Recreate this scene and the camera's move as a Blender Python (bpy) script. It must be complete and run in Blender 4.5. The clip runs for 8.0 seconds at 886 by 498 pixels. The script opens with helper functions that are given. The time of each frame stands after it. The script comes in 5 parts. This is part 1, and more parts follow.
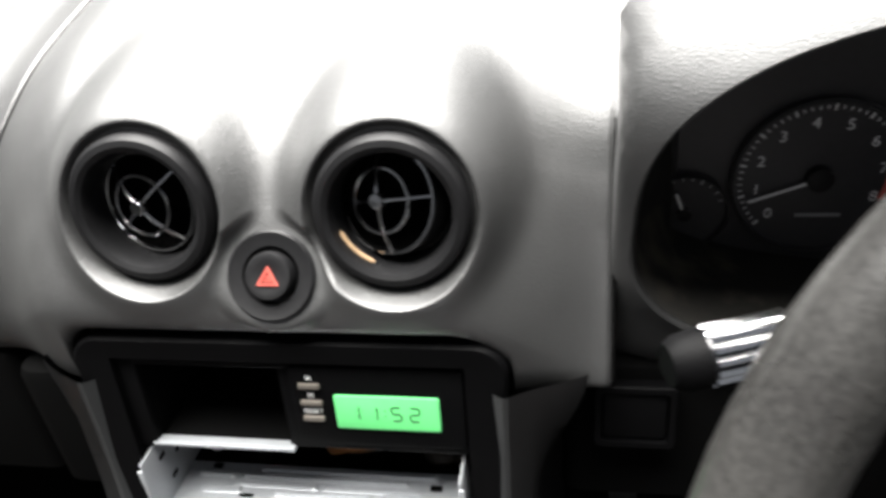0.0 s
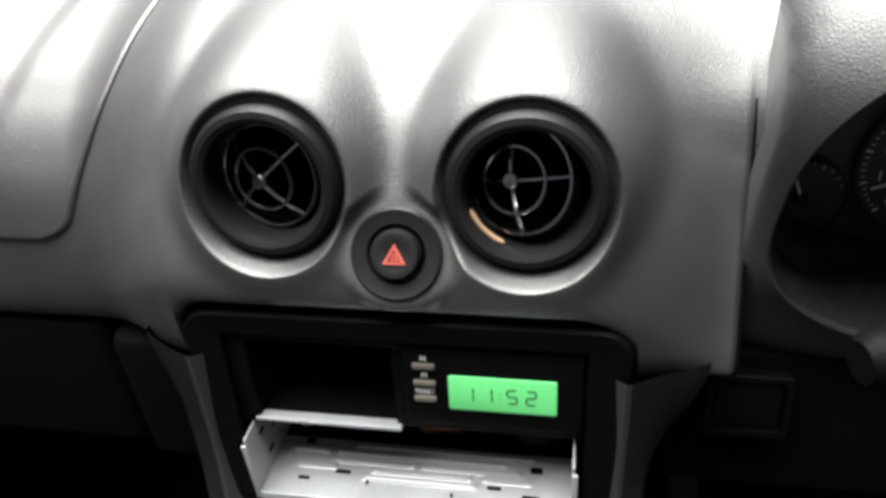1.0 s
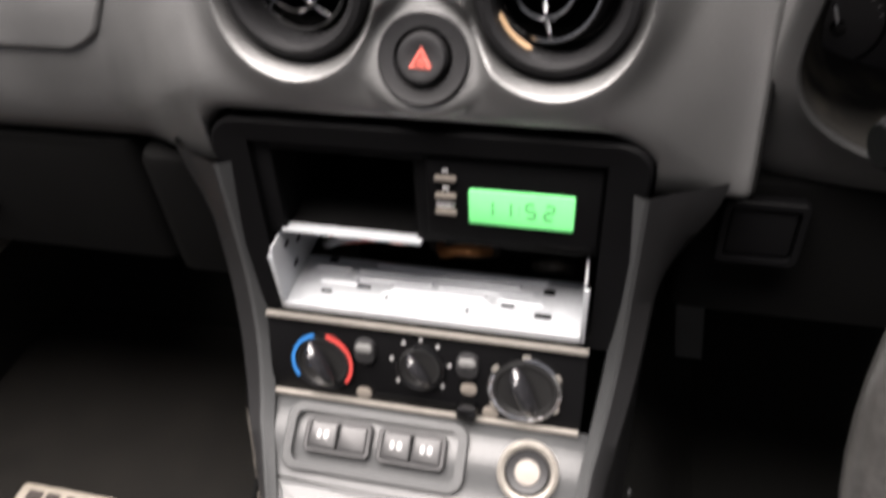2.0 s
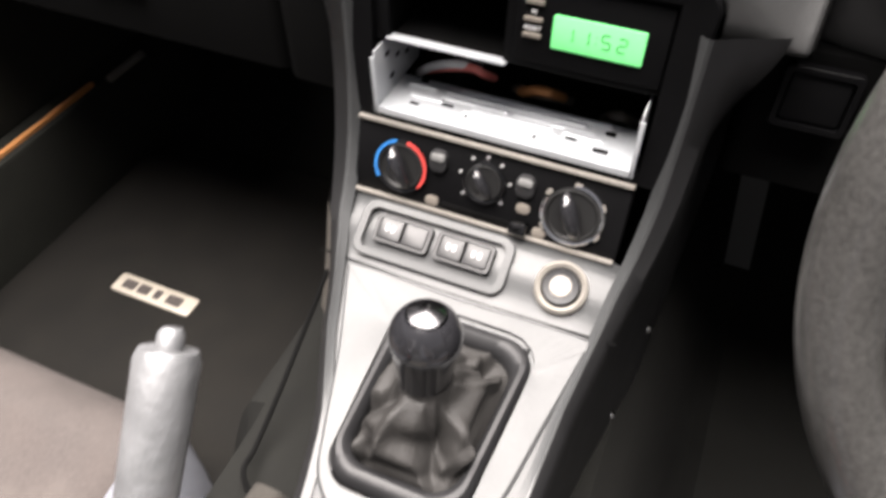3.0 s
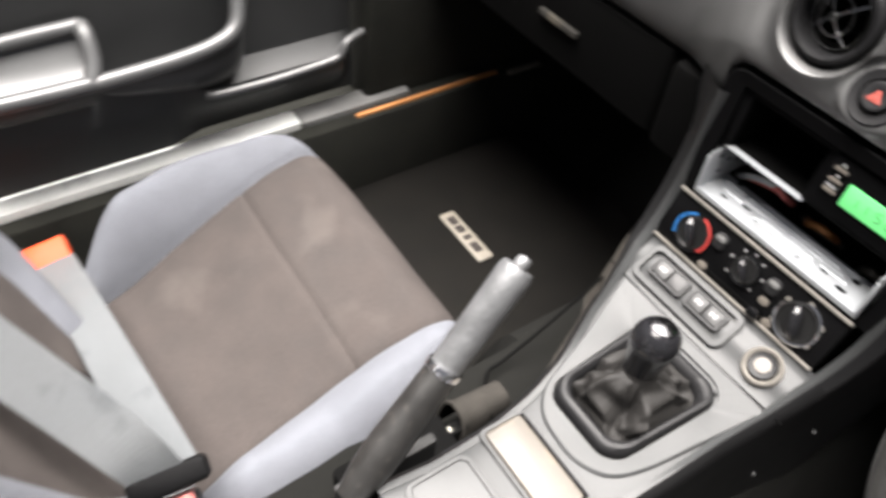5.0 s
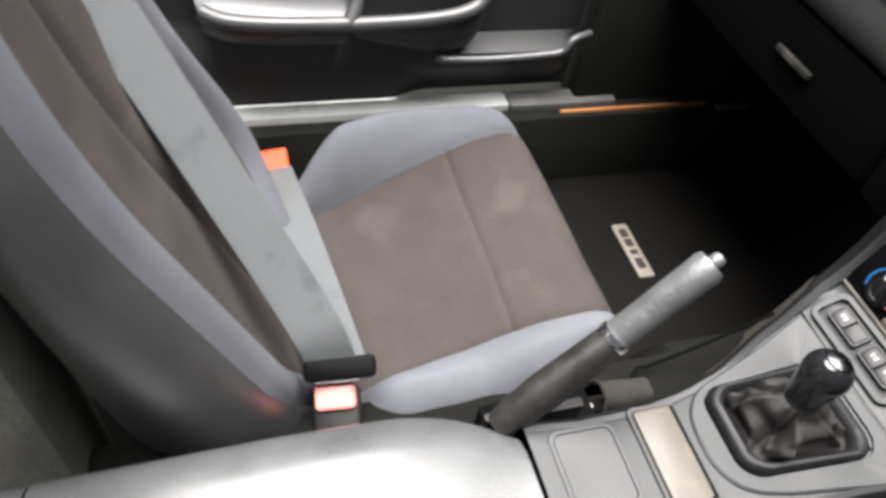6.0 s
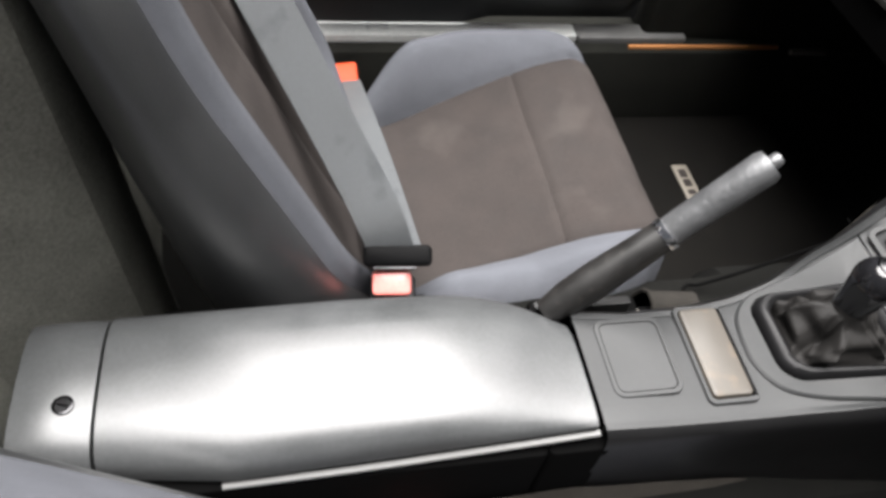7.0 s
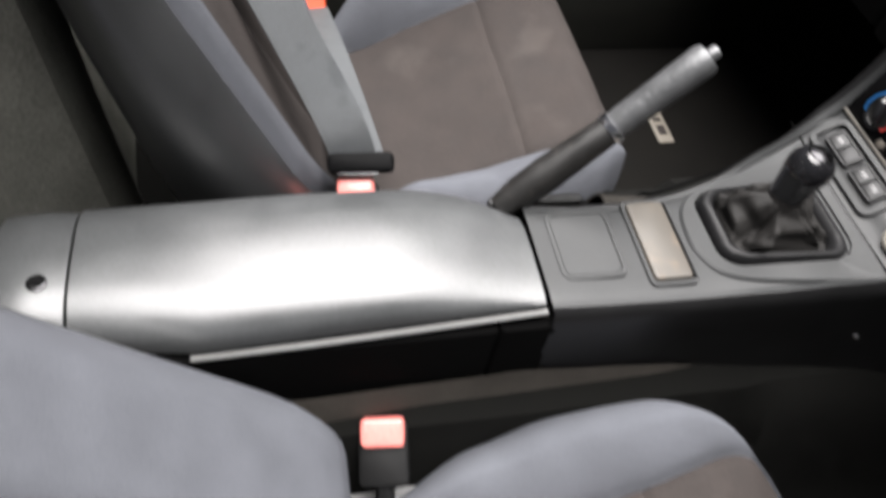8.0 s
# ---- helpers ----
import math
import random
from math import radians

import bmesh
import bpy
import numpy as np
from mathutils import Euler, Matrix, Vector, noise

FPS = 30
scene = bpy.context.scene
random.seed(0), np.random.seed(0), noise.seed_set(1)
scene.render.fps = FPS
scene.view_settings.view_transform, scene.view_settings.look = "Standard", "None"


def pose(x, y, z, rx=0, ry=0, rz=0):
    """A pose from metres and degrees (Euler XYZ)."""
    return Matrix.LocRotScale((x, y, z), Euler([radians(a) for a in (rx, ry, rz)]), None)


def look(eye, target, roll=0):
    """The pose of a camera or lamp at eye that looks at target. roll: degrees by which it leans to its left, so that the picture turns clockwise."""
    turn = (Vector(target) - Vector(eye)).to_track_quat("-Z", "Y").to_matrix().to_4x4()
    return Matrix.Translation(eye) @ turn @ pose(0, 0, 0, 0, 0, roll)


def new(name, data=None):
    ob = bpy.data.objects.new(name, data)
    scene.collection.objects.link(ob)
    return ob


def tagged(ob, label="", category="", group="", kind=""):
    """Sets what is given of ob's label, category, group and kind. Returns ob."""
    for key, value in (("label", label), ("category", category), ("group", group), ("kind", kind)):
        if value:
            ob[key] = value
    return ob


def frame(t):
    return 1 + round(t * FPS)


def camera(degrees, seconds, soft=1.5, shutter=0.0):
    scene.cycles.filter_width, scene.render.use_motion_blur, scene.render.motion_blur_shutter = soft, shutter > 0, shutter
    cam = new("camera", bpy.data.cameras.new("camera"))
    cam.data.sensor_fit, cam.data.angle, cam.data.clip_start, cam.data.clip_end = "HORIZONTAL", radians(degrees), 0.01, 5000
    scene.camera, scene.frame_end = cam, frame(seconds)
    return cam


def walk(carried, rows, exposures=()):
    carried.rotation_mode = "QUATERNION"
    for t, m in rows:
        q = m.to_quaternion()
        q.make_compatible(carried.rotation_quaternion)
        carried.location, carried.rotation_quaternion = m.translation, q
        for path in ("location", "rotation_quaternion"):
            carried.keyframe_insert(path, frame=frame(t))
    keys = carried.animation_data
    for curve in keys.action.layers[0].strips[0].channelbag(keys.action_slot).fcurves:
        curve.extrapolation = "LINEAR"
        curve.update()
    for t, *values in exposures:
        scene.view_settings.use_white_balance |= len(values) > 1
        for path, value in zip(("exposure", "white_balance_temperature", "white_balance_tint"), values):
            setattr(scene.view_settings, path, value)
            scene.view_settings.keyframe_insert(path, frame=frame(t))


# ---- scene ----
cam = camera(62.8, 8.0, soft=3.3, shutter=0.5)
PATH = [
    (0, (0.141, 0.095, 0.751), (-0.191, 1.765, -0.299), -5.8),
    (0.5, (0.1, 0.104, 0.749), (-0.233, 1.761, -0.32), -5.5),
    (1, (0.086, 0.096, 0.754), (-0.275, 1.719, -0.358), -5.1),
    (1.5, (0.086, 0.089, 0.746), (-0.267, 1.647, -0.459), -4.9),
    (2, (0.087, 0.068, 0.729), (-0.3, 1.489, -0.624), -4.6),
    (2.2, (0.094, 0.057, 0.72), (-0.322, 1.423, -0.68), -4.2),
    (3.3, (0.124, -0.046, 0.717), (-0.469, 1.15, -0.773), 0.8),
    (3.5, (0.129, -0.059, 0.727), (-0.501, 1.105, -0.772), 1.6),
    (4, (0.157, -0.099, 0.78), (-0.628, 0.947, -0.733), 2.8),
    (4.5, (0.166, -0.12, 0.836), (-0.729, 0.829, -0.68), 2.0),
    (5, (0.192, -0.177, 0.864), (-0.886, 0.659, -0.598), 6.2),
    (5.2, (0.202, -0.201, 0.866), (-0.937, 0.545, -0.6), 7.0),
    (6.3, (0.257, -0.27, 0.855), (-1.008, 0.215, -0.617), 11.6),
    (6.5, (0.275, -0.273, 0.85), (-0.983, 0.185, -0.636), 11.7),
    (7, (0.307, -0.279, 0.832), (-0.915, 0.099, -0.706), 10.5),
    (7.5, (0.312, -0.274, 0.829), (-0.898, 0.113, -0.717), 10.9),
    (8, (0.382, -0.262, 0.82), (-0.763, 0.143, -0.768), 11.5),
]
EXPOSURES = [(0.0, 2.6, 6400, 10), (0.5, 2.0, 6400, 10), (1.5, 2.0, 6350, 12), (2.1, 2.95, 6700, 17), (3.5, 3.05, 6620, 14), (5.0, 2.7, 6550, 13), (6.5, 2.0, 6350, 12), (8.0, 1.7, 6350, 13)]
walk(cam, [(t, look(eye, target, roll)) for t, eye, target, roll in PATH], EXPOSURES)

# ---- world and light: bright overcast sky, open cabin ----
SUN_FROM = Vector((-0.14, 0.07, 0.95)).normalized()
world = bpy.data.worlds.new("overcast_sky")
scene.world = world
world.use_nodes = True
wn = world.node_tree.nodes
sky = wn.new("ShaderNodeTexSky")
sky.sky_type = "NISHITA"
sky.sun_disc = False
sky.sun_elevation = math.asin(SUN_FROM.z)
sky.sun_rotation = math.atan2(SUN_FROM.x, SUN_FROM.y)
sky.dust_density = 6.0
sky.air_density = 1.0
soften = wn.new("ShaderNodeHueSaturation")
soften.inputs["Saturation"].default_value = 0.25
world.node_tree.links.new(sky.outputs[0], soften.inputs["Color"])
world.node_tree.links.new(soften.outputs[0], wn["Background"].inputs[0])
wn["Background"].inputs[1].default_value = 0.012
sun_data = bpy.data.lights.new("sun", "SUN")
sun_data.energy = 5.2
sun_data.angle = radians(62)
sun_data.color = (1.0, 0.97, 0.92)
sun = new("sun", sun_data)
sun.matrix_world = look(SUN_FROM * 5, (0, 0, 0))

# ---- materials ----
def material(name, base, rough=0.5, metal=0.0, vary=0.15, scale=14.0, bump=0.0, bump_scale=500.0, kind="noise", coat=0.0, stain=None, spec=0.5, emit=0.0):
    """A procedural surface: colour that varies at two scales, uneven gloss, fine relief and, if given, stains of another colour."""
    m = bpy.data.materials.new(name)
    m.use_nodes = True
    n, l = m.node_tree.nodes, m.node_tree.links
    b = n["Principled BSDF"]
    b.inputs["Metallic"].default_value = metal
    b.inputs["Coat Weight"].default_value = coat
    b.inputs["Coat Roughness"].default_value = min(0.5, rough)
    b.inputs["Specular IOR Level"].default_value = spec
    co = n.new("ShaderNodeTexCoord")
    big = n.new("ShaderNodeTexNoise")
    big.inputs["Scale"].default_value, big.inputs["Detail"].default_value = scale, 4
    fine = n.new("ShaderNodeTexNoise")
    fine.inputs["Scale"].default_value, fine.inputs["Detail"].default_value = scale * 22, 3
    l.new(co.outputs["Object"], big.inputs["Vector"])
    l.new(co.outputs["Object"], fine.inputs["Vector"])
    add = n.new("ShaderNodeMath")
    add.operation = "ADD"
    l.new(big.outputs["Fac"], add.inputs[0])
    l.new(fine.outputs["Fac"], add.inputs[1])
    ramp = n.new("ShaderNodeMapRange")
    ramp.inputs["From Min"].default_value, ramp.inputs["From Max"].default_value = 0.6, 1.4
    ramp.inputs["To Min"].default_value, ramp.inputs["To Max"].default_value = 1 - vary, 1 + vary
    l.new(add.outputs[0], ramp.inputs["Value"])
    mul = n.new("ShaderNodeVectorMath")
    mul.operation = "SCALE"
    mul.inputs[0].default_value = base
    l.new(ramp.outputs[0], mul.inputs["Scale"])
    colour = mul.outputs[0]
    if stain:
        spot = n.new("ShaderNodeTexNoise")
        spot.inputs["Scale"].default_value, spot.inputs["Detail"].default_value = stain[1], 5
        l.new(co.outputs["Object"], spot.inputs["Vector"])
        edge = n.new("ShaderNodeMapRange")
        edge.inputs["From Min"].default_value, edge.inputs["From Max"].default_value = stain[2], stain[2] + 0.12
        edge.inputs["To Max"].default_value = stain[3]
        l.new(spot.outputs["Fac"], edge.inputs["Value"])
        mix = n.new("ShaderNodeMix")
        mix.data_type = "RGBA"
        l.new(edge.outputs[0], mix.inputs["Factor"])
        l.new(colour, mix.inputs["A"])
        mix.inputs["B"].default_value = (*stain[0], 1)
        colour = mix.outputs["Result"]
    l.new(colour, b.inputs["Base Color"])
    rr = n.new("ShaderNodeMapRange")
    rr.inputs["From Min"].default_value, rr.inputs["From Max"].default_value = 0.3, 0.7
    rr.inputs["To Min"].default_value, rr.inputs["To Max"].default_value = max(0.02, rough * 0.85), min(1.0, rough * 1.15)
    l.new(big.outputs["Fac"], rr.inputs["Value"])
    l.new(rr.outputs[0], b.inputs["Roughness"])
    if bump:
        if kind == "leather":
            t = n.new("ShaderNodeTexVoronoi")
            t.feature = "DISTANCE_TO_EDGE"
            t.inputs["Scale"].default_value = bump_scale
            h = t.outputs["Distance"]
        elif kind == "weave":
            t = n.new("ShaderNodeTexWave")
            t.inputs["Scale"].default_value = bump_scale
            t.inputs["Distortion"].default_value = 0.6
            h = t.outputs["Fac"]
        else:
            t = n.new("ShaderNodeTexNoise")
            t.inputs["Scale"].default_value, t.inputs["Detail"].default_value = bump_scale, 4
            h = t.outputs["Fac"]
        l.new(co.outputs["Object"], t.inputs["Vector"])
        bp = n.new("ShaderNodeBump")
        bp.inputs["Strength"].default_value = min(1.0, bump)
        bp.inputs["Distance"].default_value = 0.001
        l.new(h, bp.inputs["Height"])
        l.new(bp.outputs[0], b.inputs["Normal"])
    if emit:
        l.new(colour, b.inputs["Emission Color"])
        b.inputs["Emission Strength"].default_value = emit
    return m


VINYL = material("dash_vinyl", (0.0120, 0.0123, 0.0121), 0.51, vary=0.12, spec=1.0, coat=1.0, bump=0.38, bump_scale=640, kind="leather")
# dark plastic taken down to near-black: deep shade low in the cabin, as colour
LOWER_SHADED = material("shaded_lower_plastic", (0.0020, 0.0020, 0.0020), 0.8, spec=0.03, bump=0.2, bump_scale=700)
CONSOLE = material("console_plastic", (0.025, 0.026, 0.0265), 0.41, spec=0.27, vary=0.12, bump=0.12, bump_scale=900)
BEZEL = material("bezel_plastic", (0.0018, 0.0018, 0.0020), 0.55, spec=0.06, bump=0.15, bump_scale=900)
BLACK = material("black_plastic", (0.005, 0.005, 0.005), 0.5, spec=0.35)
GLOSS = material("gloss_black", (0.008, 0.008, 0.009), 0.12, coat=0.3)
# near-black with the shade of recesses and holes in it; also seams, cable
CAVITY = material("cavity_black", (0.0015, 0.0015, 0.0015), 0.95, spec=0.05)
WHEEL = material("wheel_leather", (0.024, 0.0235, 0.0225), 0.30, vary=0.5, scale=20, bump=0.06, bump_scale=420, kind="leather")
SLEEVE = material("worn_sleeve", (0.011, 0.0105, 0.010), 0.40, vary=0.3, scale=50, stain=((0.045, 0.041, 0.037), 120, 0.58, 0.3))
RUBBER = material("ring_plastic", (0.008, 0.008, 0.0085), 0.45, spec=0.2, bump=0.1, bump_scale=900)
STEEL = material("zinc_steel", (0.34, 0.355, 0.37), 0.40, 0.45, vary=0.12, scale=30, bump=0.1, bump_scale=300)
GRILLE = material("dark_chrome", (0.40, 0.40, 0.405), 0.15, 1.0, vary=0.05)
CHROME = material("chrome", (0.75, 0.75, 0.76), 0.12, 1.0, vary=0.03)
ALLOY = material("worn_alloy_paint", (0.100, 0.102, 0.105), 0.40, 0.4, vary=0.3, scale=60, bump=0.5, bump_scale=220, stain=((0.12, 0.12, 0.12), 90, 0.62, 0.5))
SILVER = material("silver_trim", (0.30, 0.28, 0.25), 0.34, 0.7, vary=0.15)
TAN = material("tan_foam", (0.42, 0.28, 0.16), 0.8, vary=0.3, scale=60)
BROWN_KEY = material("brown_grey_keys", (0.10, 0.088, 0.075), 0.5, vary=0.1)
CREAM = material("worn_cream_plastic", (0.060, 0.053, 0.044), 0.5, vary=0.15, scale=40, stain=((0.09, 0.07, 0.05), 60, 0.58, 0.6))
LID = material("armrest_vinyl", (0.046, 0.048, 0.049), 0.34, vary=0.25, spec=0.7, bump=0.10, bump_scale=38)
LEATHER = material("boot_leather", (0.0125, 0.0118, 0.0112), 0.62, spec=0.22, vary=0.25, bump=0.4, bump_scale=500, kind="leather")
BLUE_CLOTH = material("blue_grey_cloth", (0.094, 0.098, 0.111), 0.9, vary=0.14, scale=30, bump=0.5, bump_scale=900, kind="weave", spec=0.2)
BROWN_CLOTH = material("charcoal_brown_cloth", (0.030, 0.0254, 0.0236), 0.92, vary=0.3, scale=22, bump=0.5, bump_scale=1200, spec=0.2, stain=((0.054, 0.047, 0.043), 9, 0.54, 0.5))
SEAT_VINYL = material("seat_side_vinyl", (0.0080, 0.0090, 0.0098), 0.47, spec=1.0, coat=1.0, vary=0.2, bump=0.4, bump_scale=420, kind="leather")
WEBBING = material("belt_webbing", (0.075, 0.080, 0.084), 0.6, vary=0.12, scale=25, bump=0.5, bump_scale=1500, kind="weave", spec=0.3, stain=((0.035, 0.039, 0.043), 22, 0.60, 0.55))
ORANGE = material("orange_plastic", (0.45, 0.055, 0.015), 0.5, spec=0.15)
RED = material("red_button", (0.85, 0.24, 0.21), 0.25)
BULK_CARPET = material("bulkhead_carpet", (0.10, 0.10, 0.088), 0.97, vary=0.4, scale=16, bump=1.0, bump_scale=1400, spec=0.1)
# floor carpet colour lowered to carry the footwell's shade
SHADED_CARPET = material("carpet", (0.0045, 0.0045, 0.004), 0.97, vary=0.4, scale=40, bump=1.0, bump_scale=1600, spec=0.1)
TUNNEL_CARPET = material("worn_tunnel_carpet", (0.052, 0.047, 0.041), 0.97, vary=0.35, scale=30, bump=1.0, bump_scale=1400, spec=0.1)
# mat colour lowered likewise, footwell shade included
SHADED_PILE = material("shaded_mat_pile", (0.0050, 0.0046, 0.0040), 0.97, vary=0.55, scale=24, bump=1.0, bump_scale=1200, spec=0.1)
KNOB_CAP = material("smoked_chrome", (0.055, 0.055, 0.057), 0.24, 1.0, vary=0.1)
ROCKER = material("rocker_grey", (0.010, 0.010, 0.0105), 0.5, spec=0.35, vary=0.1)
SLEEVE_CLOTH = material("grey_felt", (0.019, 0.0175, 0.0155), 0.95, vary=0.5, scale=40, bump=0.8, bump_scale=900, spec=0.1)
DOOR_VINYL = material("door_vinyl", (0.026, 0.027, 0.0275), 0.5, spec=0.5, vary=0.15, bump=0.3, bump_scale=420, kind="leather")
EDGE = material("scuffed_edge", (0.10, 0.10, 0.098), 0.5, vary=0.25, scale=60)
SCUFF = material("sill_paint", (0.42, 0.43, 0.42), 0.3, 0.1, vary=0.2)
AMBER = material("copper_strip", (0.50, 0.22, 0.08), 0.35, 0.4)
BADGE = material("badge_cream", (0.17, 0.152, 0.125), 0.6, vary=0.2, scale=80)
# console plastic darkened: the shade on its sideways faces is in the colour
SIDE_SHADED = material("console_side_shaded", (0.0075, 0.0075, 0.0078), 0.36, spec=0.35, vary=0.15)
SALMON = material("salmon_ink", (0.62, 0.13, 0.10), 0.5, vary=0.03)
DUSTY = material("dusty_lining", (0.020, 0.019, 0.017), 0.85, spec=0.15, vary=0.3, scale=30, stain=((0.085, 0.075, 0.058), 18, 0.50, 0.7))
DOOR_TRIM = material("door_trim_vinyl", (0.048, 0.049, 0.050), 0.42, spec=0.8, vary=0.12)
SIDE_CARPET = material("side_carpet", (0.013, 0.0132, 0.0112), 0.97, vary=0.4, scale=30, bump=1.0, bump_scale=1400, spec=0.1)
LCD = material("lcd_green", (0.13, 0.60, 0.19), 0.25, vary=0.04, emit=0.07)
LCD_DARK = material("lcd_segment", (0.01, 0.05, 0.015), 0.4)
WHITE_INK = material("white_ink", (0.75, 0.75, 0.75), 0.5, vary=0.03)
GREY_INK = material("grey_ink", (0.22, 0.22, 0.22), 0.5, vary=0.05)
RED_INK = material("red_ink", (0.34, 0.035, 0.030), 0.5, vary=0.03)
BLUE_INK = material("blue_ink", (0.015, 0.11, 0.30), 0.4, vary=0.03)
DIAL = material("dial_face", (0.034, 0.033, 0.034), 0.4)
GROUND = material("asphalt", (0.05, 0.05, 0.05), 0.9, vary=0.3, scale=3, bump=0.5, bump_scale=80)
PAINT = material("body_paint", (0.05, 0.06, 0.06), 0.3, vary=0.05, coat=0.5)


# ---- mesh tools ----
def smooth01(a, b, v):
    t = min(1.0, max(0.0, (v - a) / (b - a)))
    return t * t * (3 - 2 * t)


def finish(name, verts, faces, mat, loc=(0, 0, 0), shade=True):
    me = bpy.data.meshes.new(name)
    loc = Vector(loc)
    me.from_pydata([tuple(Vector(v) - loc) for v in verts], [], faces)
    me.validate()
    b = bmesh.new()
    b.from_mesh(me)
    bmesh.ops.remove_doubles(b, verts=b.verts, dist=1e-6)
    bmesh.ops.recalc_face_normals(b, faces=b.faces)
    b.to_mesh(me)
    b.free()
    me.materials.append(mat)
    if shade:
        me.shade_smooth()
        me.set_sharp_from_angle(angle=radians(38))
    return me


def base_of(ob):
    return ob.matrix_basis.translation + (base_of(ob.parent) if ob.parent else Vector((0, 0, 0)))


def thing(name, loc, label, category, group="", kind=""):
    """A top-level thing: an Empty at its base that carries its parts."""
    e = new(name)
    e.empty_display_size = 0.02
    e.location = loc
    return tagged(e, label, category, group, kind)


def part(name, geo, mat, parent, label="", shade=True):
    """One mesh under a thing or a part; geo is (verts, faces) in world metres."""
    ob = new(name, finish(name, geo[0], geo[1], mat, base_of(parent), shade))
    ob.parent = parent
    return tagged(ob, label)


def single(name, geo, mat, label, category, kind="", group="", loc=None, shade=True):
    """A thing that is one mesh."""
    if loc is None:
        a = np.array([tuple(v) for v in geo[0]])
        loc = ((a[:, 0].min() + a[:, 0].max()) / 2, (a[:, 1].min() + a[:, 1].max()) / 2, a[:, 2].min())
    ob = new(name, finish(name, geo[0], geo[1], mat, loc, shade))
    ob.location = loc
    return tagged(ob, label, category, group, kind)


def grid(fn, us, vs, keep=None):
    verts = [fn(u, v) for v in vs for u in us]
    n = len(us)
    faces = [(j * n + i, j * n + i + 1, (j + 1) * n + i + 1, (j + 1) * n + i)
             for j in range(len(vs) - 1) for i in range(n - 1)
             if keep is None or keep((us[i] + us[i + 1]) / 2, (vs[j] + vs[j + 1]) / 2)]
    used = sorted({k for f in faces for k in f})
    new_id = {k: i for i, k in enumerate(used)}
    return [verts[k] for k in used], [tuple(new_id[k] for k in f) for f in faces]


def loft(loops, caps=True, closed=True):
    n = len(loops[0])
    verts = [p for loop in loops for p in loop]
    faces = []
    for j in range(len(loops) - 1):
        for i in range(n if closed else n - 1):
            k = (i + 1) % n
            faces.append((j * n + i, j * n + k, (j + 1) * n + k, (j + 1) * n + i))
    if caps:
        faces.append(tuple(range(n))[::-1])
        faces.append(tuple((len(loops) - 1) * n + i for i in range(n)))
    return verts, faces


def merge(*geos):
    verts, faces = [], []
    for v, f in geos:
        k = len(verts)
        verts += list(v)
        faces += [tuple(i + k for i in q) for q in f]
    return verts, faces


def moved(geo, m):
    return [m @ Vector(v) for v in geo[0]], geo[1]


def rounded_loop(w, h, r, n=5):
    """A rounded rectangle round the origin, in x and y."""
    out = []
    for cx, cy, a0 in ((w / 2 - r, h / 2 - r, 0), (-w / 2 + r, h / 2 - r, 90), (-w / 2 + r, -h / 2 + r, 180), (w / 2 - r, -h / 2 + r, 270)):
        for i in range(n + 1):
            a = radians(a0 + 90 * i / n)
            out.append((cx + r * math.cos(a), cy + r * math.sin(a)))
    return out


def slab(w, h, d, r=0.003, edge=0.001, n=5):
    """A rounded plate in x and y, from z = 0 up to d, with a softened top edge."""
    r = min(r, w / 2 - 1e-5, h / 2 - 1e-5)
    edge = min(edge, d * 0.45, r * 0.9)
    lo = rounded_loop(w, h, r, n)
    inner = rounded_loop(w - 2 * edge, h - 2 * edge, max(r - edge, 1e-5), n)
    mid = rounded_loop(w - 0.6 * edge, h - 0.6 * edge, max(r - 0.3 * edge, 1e-5), n)
    return loft([[(x, y, 0) for x, y in lo], [(x, y, d - edge) for x, y in lo],
                 [(x, y, d - 0.3 * edge) for x, y in mid], [(x, y, d) for x, y in inner]])


def frame_slab(w, h, d, r, iw, ih, ir, n=5, ox=0.0, oy=0.0):
    """A plate with a rounded opening through it."""
    o = rounded_loop(w, h, r, n)
    o2 = rounded_loop(w - 0.0016, h - 0.0016, max(r - 0.0008, 1e-4), n)
    q = [(x + ox, y + oy) for x, y in rounded_loop(iw, ih, ir, n)]
    return loft([[(x, y, 0) for x, y in q], [(x, y, 0) for x, y in o], [(x, y, d - 0.0008) for x, y in o],
                 [(x, y, d) for x, y in o2], [(x, y, d) for x, y in q], [(x, y, 0) for x, y in q]], caps=False)


def lathe(profile, n=32, caps=False):
    """Turn (radius, height) pairs round the z axis."""
    loops = [[(r * math.cos(2 * math.pi * i / n), r * math.sin(2 * math.pi * i / n), z) for i in range(n)] for r, z in profile]
    return loft(loops, caps)


def catmull(pts, per=8):
    pts = [Vector(p) for p in pts]
    out = []
    for i in range(len(pts) - 1):
        p0, p1, p2, p3 = pts[max(i - 1, 0)], pts[i], pts[i + 1], pts[min(i + 2, len(pts) - 1)]
        for k in range(per):
            t = k / per
            out.append(0.5 * (2 * p1 + (p2 - p0) * t + (2 * p0 - 5 * p1 + 4 * p2 - p3) * t * t + (3 * p1 - p0 - 3 * p2 + p3) * t ** 3))
    out.append(pts[-1])
    return out


